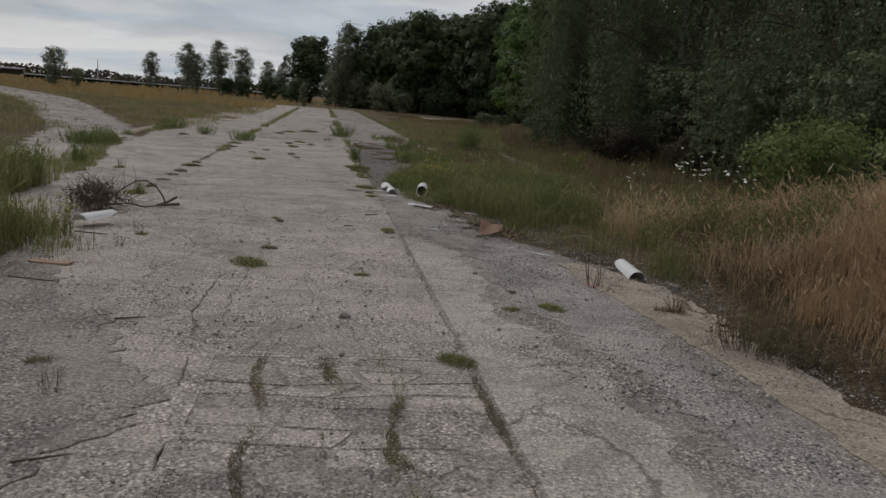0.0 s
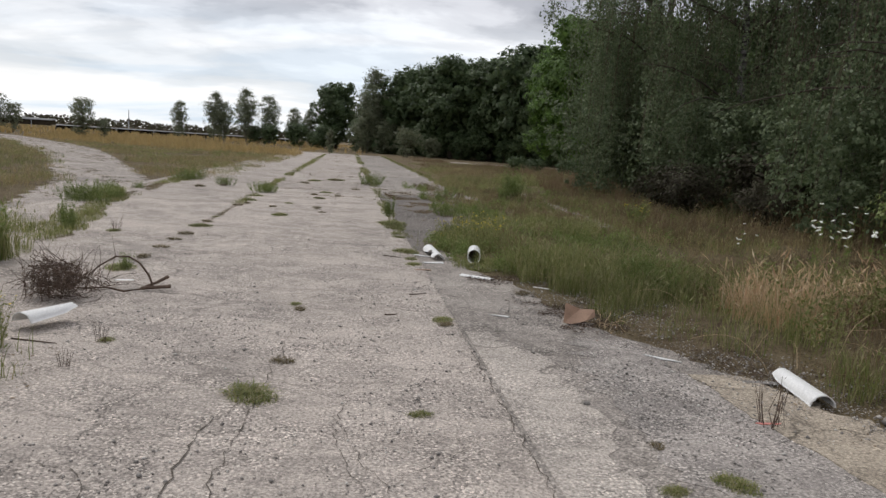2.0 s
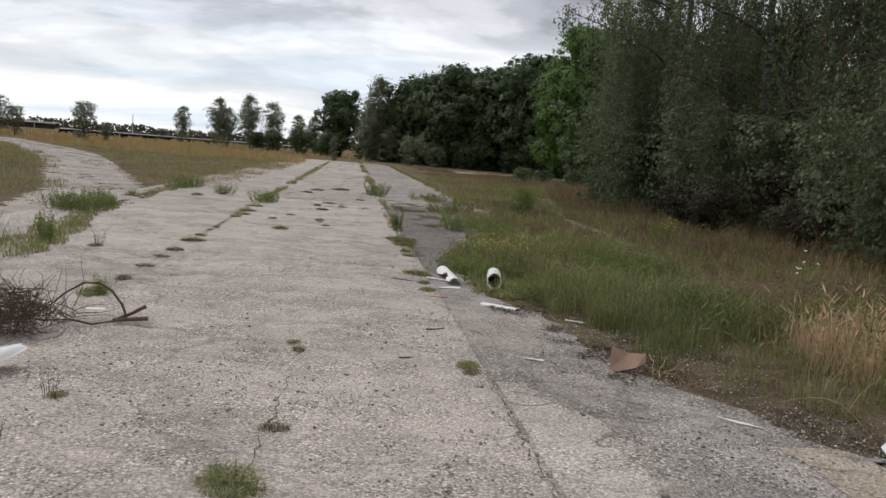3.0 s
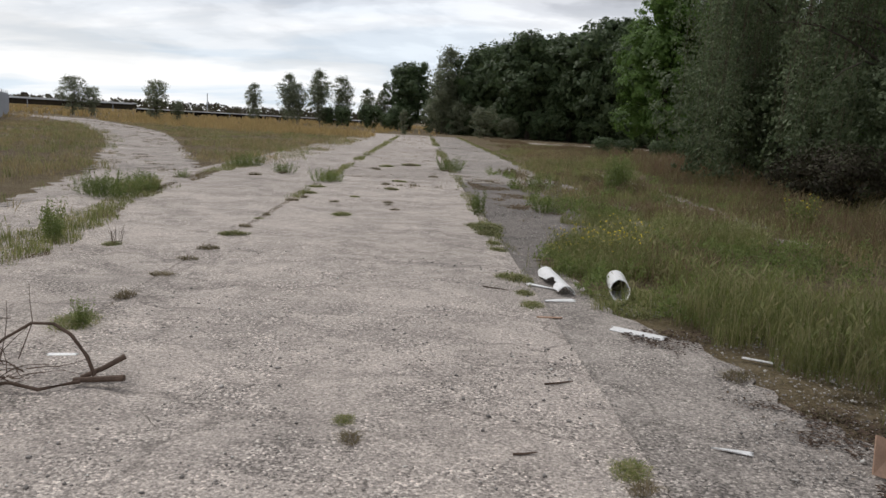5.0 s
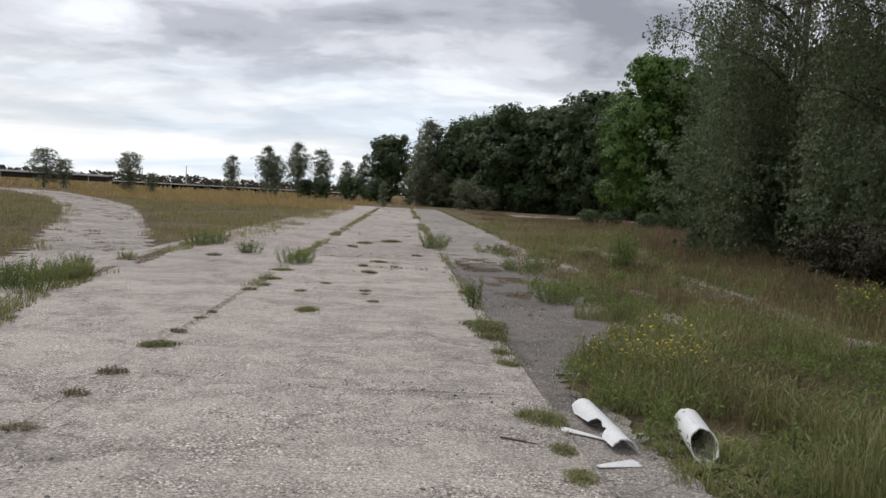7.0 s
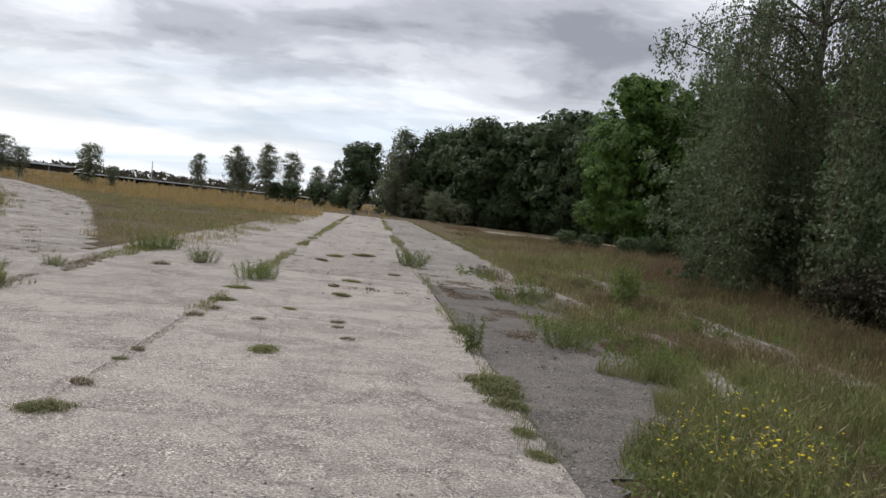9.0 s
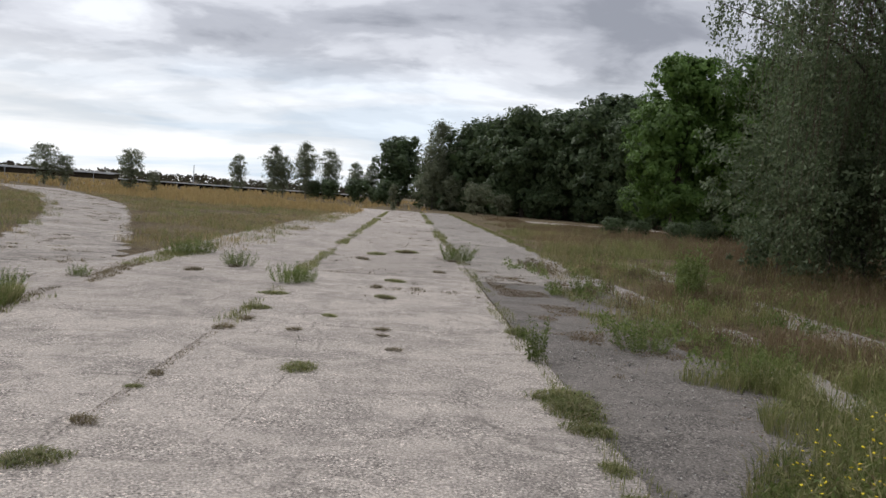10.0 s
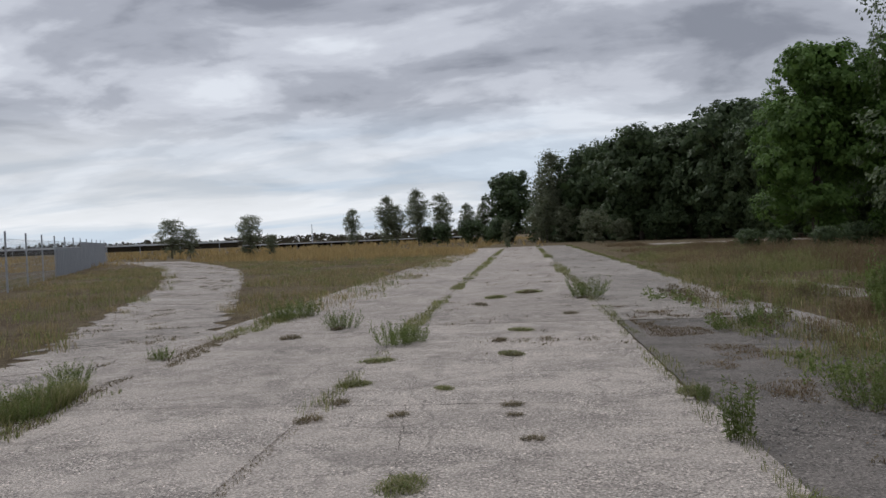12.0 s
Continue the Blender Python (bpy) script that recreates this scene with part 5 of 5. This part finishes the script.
ground_shell(shell("pipe_fragment", 0.28, 0.20, 0.20, 36, PLASTIC, bite=lambda f, a, b: (a * (0.1 + 0.9 * f), b * (0.4 + 0.6 * f)), seed=4, label="flat white plastic shard on gravel"), 3.40, 10.13, -0.19, -71)
PIPE = shell("plastic_pipe", 0.52, 0.088, 0.088, 359.5, PLASTIC, seed=5, thick=0.007, label="intact length of white plastic pipe lying in the grass", segs=28, slant=0.08)
ground_shell(PIPE, 4.10, 10.32, 0.082, -9, 1)
# Disc added inside the pipe so that its bore looks dark.
plug = bmesh.new()
bmesh.ops.create_cone(plug, cap_ends=True, segments=20, radius1=0.081, radius2=0.081, depth=0.04, matrix=pose(0, 0.38, 0, 90))
part("bore_darkener", plug, SOIL, PIPE, "disc added inside the pipe to keep its bore dark")
ground_shell(shell("pipe_fragment", 0.41, 0.13, 0.13, 56, PLASTIC, bite=lambda f, a, b: (a * min(1, 0.4 + 4 * f), b), seed=6, label="long white plastic strip on gravel"), 3.79, 9.29, -0.113, -126)
ground_shell(shell("pipe_shell", 0.44, 0.12, 0.075, 165, PLASTIC, bite=lambda f, a, b: (a + 30 * (1 - f), b - 60 * max(0, f - 0.7)), seed=7, label="broken white pipe shell beside a heap of brushwood"), 0.08, 5.94, 0.02, -34, 7, -18)
ground_shell(shell("pipe_fragment", 0.29, 0.08, 0.08, 34, PLASTIC, bite=lambda f, a, b: (a * (1 - abs(2 * f - 1) * 0.9), b * (1 - abs(2 * f - 1) * 0.9)), seed=8, label="narrow white plastic sliver on concrete"), 4.74, 5.81, -0.072, -131)
ground_shell(shell("pipe_fragment", 0.17, 0.07, 0.07, 44, PLASTIC, bite=lambda f, a, b: (a * (1 - f), b * (1 - 0.8 * f)), seed=9, label="small pointed white plastic shard on gravel"), 3.90, 7.02, -0.06, 75)
ground_shell(shell("pipe_fragment", 0.19, 0.06, 0.06, 34, PLASTIC, seed=10, label="narrow white plastic strip on gravel"), 4.53, 8.65, -0.052, -121)
ground_shell(shell("pipe_fragment", 0.16, 0.06, 0.06, 50, PLASTIC, bite=lambda f, a, b: (a * (1 - f), b), seed=11, label="small white plastic shard among brushwood"), 0.14, 8.05, -0.05, -80)
ground_shell(shell("wooden_slat", 0.19, 0.3, 0.3, 7, RUST, seed=12, label="short reddish wooden slat on gravel", category="wood"), 3.25, 9.53, -0.292, -87)
ground_shell(shell("wooden_slat", 0.25, 0.5, 0.5, 11, STEM, seed=13, label="weathered piece of board lying in the grass", category="wood"), 4.70, 9.32, -0.478, -100)
ground_shell(shell("wooden_slat", 0.24, 0.2, 0.2, 18, STONE, seed=14, label="grey flat piece of wood beside a pipe shell", category="wood"), 5.22, 5.16, -0.192, -95)


def tan_board():
    bm = bmesh.new()
    bmesh.ops.create_cube(bm, size=1, matrix=Matrix.Diagonal((0.34, 0.10, 0.014, 1)))
    bmesh.ops.subdivide_edges(bm, edges=bm.edges[:], cuts=3, use_grid_fill=True)
    for vv in bm.verts:
        k = noise.noise(vv.co * 9)
        vv.co += Vector((k * 0.025, noise.noise(vv.co * 12 + Vector((3, 0, 0))) * 0.02, 0.25 * vv.co.x ** 2))
    ob = part("board_shard", bm, RUST, None)
    ob.matrix_basis = pose(0.34, 4.27, 0.008, 0, 0, -12)
    tagged(ob, "weathered tan board lying at the edge of the grass", "debris")


tan_board()


def red_board():
    v = [(0, 0, 0.0), (0.30, 0.06, 0.05), (0.20, 0.0, 0.02), (0.06, -0.02, -0.01), (0.02, 0.05, 0.17), (0.17, 0.10, 0.11), (0.31, 0.10, 0.11)]
    f = [(0, 3, 5, 4), (3, 2, 5), (2, 1, 6, 5)]
    ob = mesh_object("board_shard", [(x, y, z + 0.015) for x, y, z in v], f, RUST)
    so = ob.modifiers.new("thickness", "SOLIDIFY")
    so.thickness = 0.008
    ob.matrix_basis = pose(4.37, 6.82, 0, 0, 0, -2)
    tagged(ob, "curled reddish-brown board shard leaning on the verge", "debris")


red_board()


def stone(x, y, r, seed, label):
    rng = np.random.default_rng(seed)
    bm = bmesh.new()
    bmesh.ops.create_icosphere(bm, subdivisions=2, radius=r)
    for vv in bm.verts:
        k = 1 + 0.35 * noise.noise(vv.co / r * 1.1 + Vector((seed, 0, 0)))
        vv.co = Vector((vv.co.x * k * 1.2, vv.co.y * k, max(vv.co.z * k * 0.75, -0.4 * r)))
    ob = part("stone", bm, STONE, None)
    ob.matrix_basis = pose(x, y, 0.3 * r, 0, 0, rng.uniform(0, 360))
    tagged(ob, label, "stone", group="loose stones")


for k, (x, y, r) in enumerate(((2.66, 2.99, 0.032), (5.62, 5.2, 0.05), (5.75, 4.35, 0.04), (1.3, 0.43, 0.03), (6.0, 3.0, 0.05), (6.2, 2.2, 0.06), (5.8, 3.6, 0.035), (5.95, 4.9, 0.04), (4.9, 2.0, 0.02), (3.9, 4.6, 0.018), (1.7, 5.6, 0.015))):
    stone(x, y, r, k + 1, "small grey stone lying on the concrete" if x < 5.5 else "pale rubble stone in the verge soil")


def gravel(seed, n, box, pick, label, lift=0.001):
    """Loose chippings: one joined heap of small octahedra."""
    rng = np.random.default_rng(seed)
    x, y = scatter(rng, *box, n)
    d = drift(x, y, 0.35, seed)
    m = pick(x, y) & (rng.random(n) < np.clip(d * 1.7 - 0.3, 0.05, 1))
    x, y = x[m], y[m]
    k = len(x)
    s = rng.gamma(2.0, 0.0018, k) + 0.0018
    base = np.array([(1, 0, 0), (0, 1, 0), (-1, 0, 0), (0, -1, 0), (0, 0, 0.8), (0, 0, -0.5)])
    a = rng.uniform(0, 6.283, k)
    v = np.empty((k, 6, 3))
    c, si = np.cos(a)[:, None], np.sin(a)[:, None]
    jig = rng.uniform(0.6, 1.3, (k, 6, 1)) * base[None]
    v[:, :, 0] = (jig[:, :, 0] * c - jig[:, :, 1] * si) * s[:, None] + x[:, None]
    v[:, :, 1] = (jig[:, :, 0] * si + jig[:, :, 1] * c) * s[:, None] + y[:, None]
    v[:, :, 2] = jig[:, :, 2] * s[:, None] + lift + np.maximum(0, ground_z(x, y))[:, None] + (s * 0.3)[:, None]
    t = np.array([(0, 1, 4), (1, 2, 4), (2, 3, 4), (3, 0, 4), (1, 0, 5), (2, 1, 5), (3, 2, 5), (0, 3, 5)])
    tri = (np.arange(k) * 6)[:, None, None] + t[None]
    tagged(array_mesh("gravel", v.reshape(-1, 3), NO4, tri.reshape(-1, 3), GRAVEL), label, "gravel", kind="stuff")


gravel(71, 42000, (3.3, 6.4, -1, 10.5), lambda x, y: (x < along(VERGE, y) + 0.8) & (x > 3.9 + 0.25 * np.sin(y * 1.7)), "loose grey chippings scattered over the lane")
gravel(72, 16000, (0.3, 3.4, -1, 12), lambda x, y: x > 0.3, "fine loose grit on the concrete slabs")
gravel(73, 5000, (3.3, 5.0, 10.5, 18), lambda x, y: x < along(VERGE, y), "loose grey chippings on the asphalt")


gravel(74, 22000, (4.2, 7.2, 0.5, 9.8), lambda x, y: (x > along(VERGE, y) - 0.15) & (x < along(VERGE, y) + 1.3), "pale rubble and chippings in the verge soil", 0.012)


def litter(seed, n, box, pick, size, label, mat=LITTER, slim=0.5):
    rng = np.random.default_rng(seed)
    x, y = scatter(rng, *box, n)
    m = pick(x, y) & (rng.random(n) < np.clip(drift(x, y, 0.4, seed) * 2 - 0.5, 0, 1))
    x, y = x[m], y[m]
    pos = np.stack([x, y, np.maximum(0.006, ground_z(x, y) + 0.012)], 1)
    v, t = leaf_arrays(rng, pos, size, 0.0, slim)
    v[:, 2] = np.repeat(pos[:, 2], 4) + np.abs(v[:, 2] - np.repeat(pos[:, 2], 4)) * 0.3
    tagged(array_mesh("leaf_litter", v, NO4, t, mat), label, "litter", kind="stuff")


litter(75, 9000, (3.9, 8.5, 0, 20), lambda x, y: np.abs(x - along(VERGE, y) - 0.5) < 0.9, 0.03, "dead leaves and straw bits along the verge")
litter(76, 2500, (-2, 0.6, 3, 12), lambda x, y: x < along(LEFT_EDGE, y) + 0.5, 0.03, "dead leaves and straw bits beside the slabs")
litter(77, 22000, (3.8, 5.9, 5.6, 9.3), lambda x, y: np.abs(x - along(VERGE, y) - 0.05) < 0.08 + 0.42 * drift(x, y, 0.9, 77), 0.026, "dark reddish leaf mould crumbled along the lane's edge", HUMUS, 0.9)
litter(78, 14000, (5.0, 7.0, -1.0, 6.0), lambda x, y: np.abs(x - along(VERGE, y) - 0.4) < 0.1 + 0.4 * drift(x, y, 0.8, 78), 0.026, "dark crumbly soil at the foot of the bank", HUMUS, 0.9)

# ---- brushwood ----
def brushwood():
    rng = np.random.default_rng(81)
    root = new("dead_branch")
    tagged(root, "sawn dead branch with arching side twigs lying on concrete", "branch")
    part("stub", tube(bmesh.new(), [(0.50, 7.56, 0.03), (0.60, 7.55, 0.04), (0.77, 7.54, 0.06)], [0.014, 0.016, 0.018], 8), TWIG, root)
    part("stub", tube(bmesh.new(), [(0.52, 7.60, 0.03), (0.62, 7.66, 0.07), (0.71, 7.72, 0.12)], [0.013, 0.014, 0.016], 8), TWIG, root)
    part("bough", tube(bmesh.new(), [(0.60, 7.58, 0.05), (0.56, 7.59, 0.15), (0.47, 7.61, 0.26), (0.37, 7.63, 0.31), (0.24, 7.66, 0.30), (0.10, 7.64, 0.21), (0.0, 7.6, 0.11), (-0.10, 7.52, 0.03)],
                       [0.012, 0.011, 0.010, 0.009, 0.009, 0.008, 0.006, 0.004], 6), TWIG, root)
    part("bough", tube(bmesh.new(), [(0.54, 7.54, 0.03), (0.38, 7.42, 0.02), (0.24, 7.42, 0.05), (0.04, 7.40, 0.04), (-0.2, 7.44, 0.04), (-0.45, 7.55, 0.08)], [0.013, 0.011, 0.010, 0.009, 0.007, 0.004], 6), TWIG, root)
    tw = bmesh.new()
    for _ in range(70):
        b = np.array((rng.uniform(-0.25, 0.28), rng.uniform(7.2, 7.7), rng.uniform(0.02, 0.12)))
        pts = limb_points(rng, b, rng.normal(size=3) * (1, 1, 0.6) + np.array((0, 0, 0.35)), rng.uniform(0.15, 0.45), 4, 0.25, 0.0)
        for p in pts:
            p[2] = max(p[2], 0.006)
        tube(tw, pts, [0.004, 0.0035, 0.003, 0.002, 0.0015], 3, False)
    tagged(part("twig_spray", tw, TWIG, root), kind="stuff")
    heap = new("brushwood_heap")
    tagged(heap, "tangled ball of dry brown brambles on concrete", "brushwood")
    hb = bmesh.new()
    for _ in range(420):
        a = rng.normal(size=3)
        a /= np.linalg.norm(a)
        p = np.array((-0.10, 7.12, 0.17)) + a * np.array((0.26, 0.25, 0.16)) * rng.uniform(0.4, 1.0)
        pts = limb_points(rng, p, np.cross(a, rng.normal(size=3)), rng.uniform(0.12, 0.32), 4, 0.35, 0.0)
        for q in pts:
            q[2] = max(q[2], 0.006)
        tube(hb, pts, [0.0035, 0.003, 0.003, 0.002, 0.0015], 3, False)
    tagged(part("tangle", hb, TWIG, heap), kind="stuff")


brushwood()


def twig(x, y, length, turn, r, mat, label):
    rng = np.random.default_rng(int(abs(x) * 100 + y * 10))
    pts = limb_points(rng, (0, 0, r), (1, 0, 0), length, 6, 0.06, 0.0)
    for p in pts:
        p[2] = r
    ob = part("twig", tube(bmesh.new(), pts, [r, r, r * 0.95, r * 0.9, r * 0.8, r * 0.7, r * 0.4], 5), mat, None)
    ob.matrix_basis = pose(x, y, 0.002, 0, 0, turn)
    tagged(ob, label, "twig", group="loose twigs")


for k, (x, y, ln, tn) in enumerate(((1.2, 2.75, 0.18, 20), (1.3, 0.75, 0.22, 25), (0.2, 3.75, 0.4, -15), (0.1, 5.7, 0.35, -20), (-0.9, 8.6, 0.5, 25), (2.75, 6.9, 0.12, 10), (3.05, 7.9, 0.2, 20), (2.9, 10.6, 0.25, -30))):
    twig(x, y, ln, tn, 0.006, TWIG, "thin dark dry twig lying on the concrete")
for k in range(95):
    rr = random.Random(k)
    x, y = rr.uniform(5.4, 9.0), rr.uniform(0.5, 7.5)
    if x > along(VERGE, y) + 0.25:
        rng_k = np.random.default_rng(900 + k)
        pts = limb_points(rng_k, (0, 0, 0), (rr.uniform(-1, 1), rr.uniform(-1, 1), rr.uniform(0.5, 1.6)), rr.uniform(0.4, 0.85), 8, 0.10, -0.16)
        ob = part("dry_stalk", tube(bmesh.new(), pts, [0.0035, 0.0035, 0.003, 0.003, 0.0027, 0.0025, 0.002, 0.002, 0.001], 4), STEM, None)
        ob.matrix_basis = pose(x, y, float(ground_z(x, y)) - 0.005)
        tagged(ob, "bent straw-coloured dead stalk on the bank", "stalk", group="dead stalks on the bank")


def straw_tangle():
    rng = np.random.default_rng(83)
    bm = bmesh.new()
    for _ in range(9):
        pts = limb_points(rng, (rng.uniform(-0.1, 0.1), rng.uniform(-0.1, 0.1), 0.01), (rng.normal(), rng.normal(), 0.3), rng.uniform(0.2, 0.4), 8, 0.35, -0.05)
        for p in pts:
            p[2] = max(0.004, p[2])
        tube(bm, pts, [0.003] * 9, 4)
    ob = part("straw_tangle", bm, STEM, None)
    ob.matrix_basis = pose(4.72, 6.72, 0.0)
    tagged(ob, "small tangle of pale dead stalks beside a board shard", "stalk")


straw_tangle()


# Flat reddish mark: a small pinkish glow on the concrete, put in as colour.
def glow_mark():
    pts = [(4.93 + 0.075 * math.cos(a) * (1 + 0.2 * math.sin(3 * a)), 4.30 + 0.02 * math.sin(a) * (1 + 0.3 * math.cos(2 * a))) for a in np.linspace(0, 6.283, 26)[:-1]]
    tagged(outline_mesh("glow_mark", pts, 0.0065, 0.004, PINK_GLOW), "small flat red mark standing for a pinkish glow on concrete", "paint mark")


glow_mark()


# ---- fence, solar rows and the far skyline ----
def fence():
    root = new("fence")
    tagged(root, "grey metal mesh fence with tall posts and sheet panels", "fence")
    ax, ay, bx, by = -17.3, 38.2, -39.3, 84.2
    ln = math.hypot(bx - ax, by - ay)
    ux, uy = (bx - ax) / ln, (by - ay) / ln
    turn = math.degrees(math.atan2(uy, ux))
    n = 12
    post = bmesh.new()
    bmesh.ops.create_cube(post, size=1, matrix=Matrix.Translation((0, 0, 1.15)) @ Matrix.Diagonal((0.09, 0.06, 2.3, 1)))
    bmesh.ops.bevel(post, geom=post.edges[:], offset=0.008, segments=1, affect="EDGES")
    first = part("post", post, STEEL, root)
    wires = bmesh.new()
    for k in range(11):
        tube(wires, [(0, 0, 0.1 + 0.19 * k), (ln / (n - 1), 0, 0.1 + 0.19 * k)], [0.004, 0.004], 3, False)
    for k in range(1, 40):
        x = ln / (n - 1) * k / 40
        tube(wires, [(x, 0, 0.1), (x, 0, 2.02)], [0.0025, 0.0025], 3, False)
    mesh0 = part("wire_mesh", wires, STEEL, root)
    for k in range(-5, n):
        f = k / (n - 1)
        m = pose(ax + (bx - ax) * f, ay + (by - ay) * f, -0.02, 0, 0, turn)
        ob = first if k == -5 else first.copy()
        wb = mesh0 if k == -5 else mesh0.copy()
        for o in (ob, wb):
            if k > -5:
                scene.collection.objects.link(o)
            o.parent = root
            o.matrix_basis = m
    for k in range(3, n - 1):
        f = (k + 0.5) / (n - 1)
        h = 1.62 if k < 6 else 2.02
        bm = bmesh.new()
        w = ln / (n - 1)
        rows = []
        for i in range(25):
            x = -w / 2 + w * i / 24
            y = 0.02 * (1 if i % 4 in (0, 1) else -1)
            rows.append((bm.verts.new((x, y - 0.06, 0.05)), bm.verts.new((x, y - 0.06, h)), bm.verts.new((x, y - 0.075, h)), bm.verts.new((x, y - 0.075, 0.05))))
        for p, q in zip(rows, rows[1:]):
            for i in range(4):
                bm.faces.new((p[i], q[i], q[(i + 1) % 4], p[(i + 1) % 4]))
        ob = part("sheet_panel", bm, SHEET, root, "grey corrugated sheet metal")
        ob.matrix_basis = pose(ax + (bx - ax) * f, ay + (by - ay) * f, 0, 0, 0, turn)


fence()


def solar_row(x0, y0, x1, y1, top, label):
    root = new("solar_row")
    tagged(root, label, "solar panels", group="solar rows behind the field")
    ln = math.hypot(x1 - x0, y1 - y0)
    turn = math.degrees(math.atan2(y1 - y0, x1 - x0))
    n = max(2, int(ln / 8))
    bm = bmesh.new()
    bmesh.ops.create_cube(bm, size=1, matrix=Matrix.Diagonal((ln / n - 0.12, 3.0, 0.06, 1)))
    table = part("panel", bm, PANEL, root)
    rim = bmesh.new()
    bmesh.ops.create_cube(rim, size=1, matrix=Matrix.Diagonal((ln / n, 0.10, 0.22, 1)))
    edge = part("rim", rim, PANEL_RIM, root)
    leg = bmesh.new()
    bmesh.ops.create_cube(leg, size=1, matrix=Matrix.Translation((0, 0, top / 2)) @ Matrix.Diagonal((0.12, 0.12, top, 1)))
    foot = part("leg", leg, STEEL, root)
    tilt, top_edge = pose(0, 1.3, top - 0.62, -24), pose(0, -0.06, top - 0.02)
    for k in range(n):
        f = (k + 0.5) / n
        m = pose(x0 + (x1 - x0) * f, y0 + (y1 - y0) * f, 0, 0, 0, turn)
        t, e, g = (table, edge, foot) if k == 0 else (table.copy(), edge.copy(), foot.copy())
        for o in (t, e, g) if k else ():
            scene.collection.objects.link(o)
        t.parent, g.parent, e.parent = root, root, t
        t.matrix_basis, g.matrix_basis = m @ tilt, m @ pose(0, 0.15, 0)
        e.matrix_basis = tilt.inverted() @ top_edge


solar_row(-150, 140, -60, 176, 1.9, "long row of dark solar panels on low posts")
solar_row(-160, 160, -66, 195, 2.1, "long row of dark solar panels on low posts")
solar_row(-60, 178, -10, 205, 1.0, "low row of dark solar panels with pale upper rim")


def far_woods():
    """The low wooded skyline beyond the fields."""
    rng = np.random.default_rng(91)
    n = 16000
    a = rng.uniform(radians(-75), radians(24), n)
    d = rng.uniform(520, 640, n)
    crest = 2.9 + 2.2 * drift(a * 60, a * 0, 0.35, 91) + 1.2 * drift(a * 300, a * 0, 0.3, 92)
    z = crest * rng.random(n) ** 0.8
    pos = np.stack([d * np.sin(a), d * np.cos(a), z], 1)
    v, t = leaf_arrays(rng, pos, 1.9, 0.1, 0.9)
    tagged(array_mesh("far_woods", v, NO4, t, THICKET), "dark low line of distant woods on the horizon", "woods", kind="stuff")
    rng = np.random.default_rng(92)
    n = 9000
    x, y = rng.uniform(20, 90, n), rng.uniform(20, 140, n)
    m = x > 31 + np.interp(y, [20, 60, 140], [0, 3, 1])
    x, y = x[m], y[m]
    pos = np.stack([x, y, 11.5 * rng.random(len(x)) ** 0.8], 1)
    v, t = leaf_arrays(rng, pos, 1.6, 0.1, 0.9)
    x2, y2 = rng.uniform(6, 58, 5200), rng.uniform(112, 142, 5200)
    v2, t2 = leaf_arrays(rng, np.stack([x2, y2, np.interp(x2, [6, 14, 58], [6.0, 10.5, 12.0]) * rng.random(5200)], 1), 1.7, 0.1, 0.9)
    v, t = np.concatenate([v, v2]), np.concatenate([t, t2 + len(v)])
    tagged(array_mesh("deep_woods", v, NO4, t, OAK_LEAF), "dark depth of the wood behind the front trees", "woods", kind="stuff")


far_woods()


def mast(x, y, h):
    root = part("mast", tube(bmesh.new(), [(0, 0, 0), (0, 0, h)], [0.25, 0.12], 8), STEEL, None)
    root.matrix_basis = pose(x, y, 0)
    tagged(root, "thin grey mast far off on the horizon", "mast")


mast(-83, 320, 8.0)
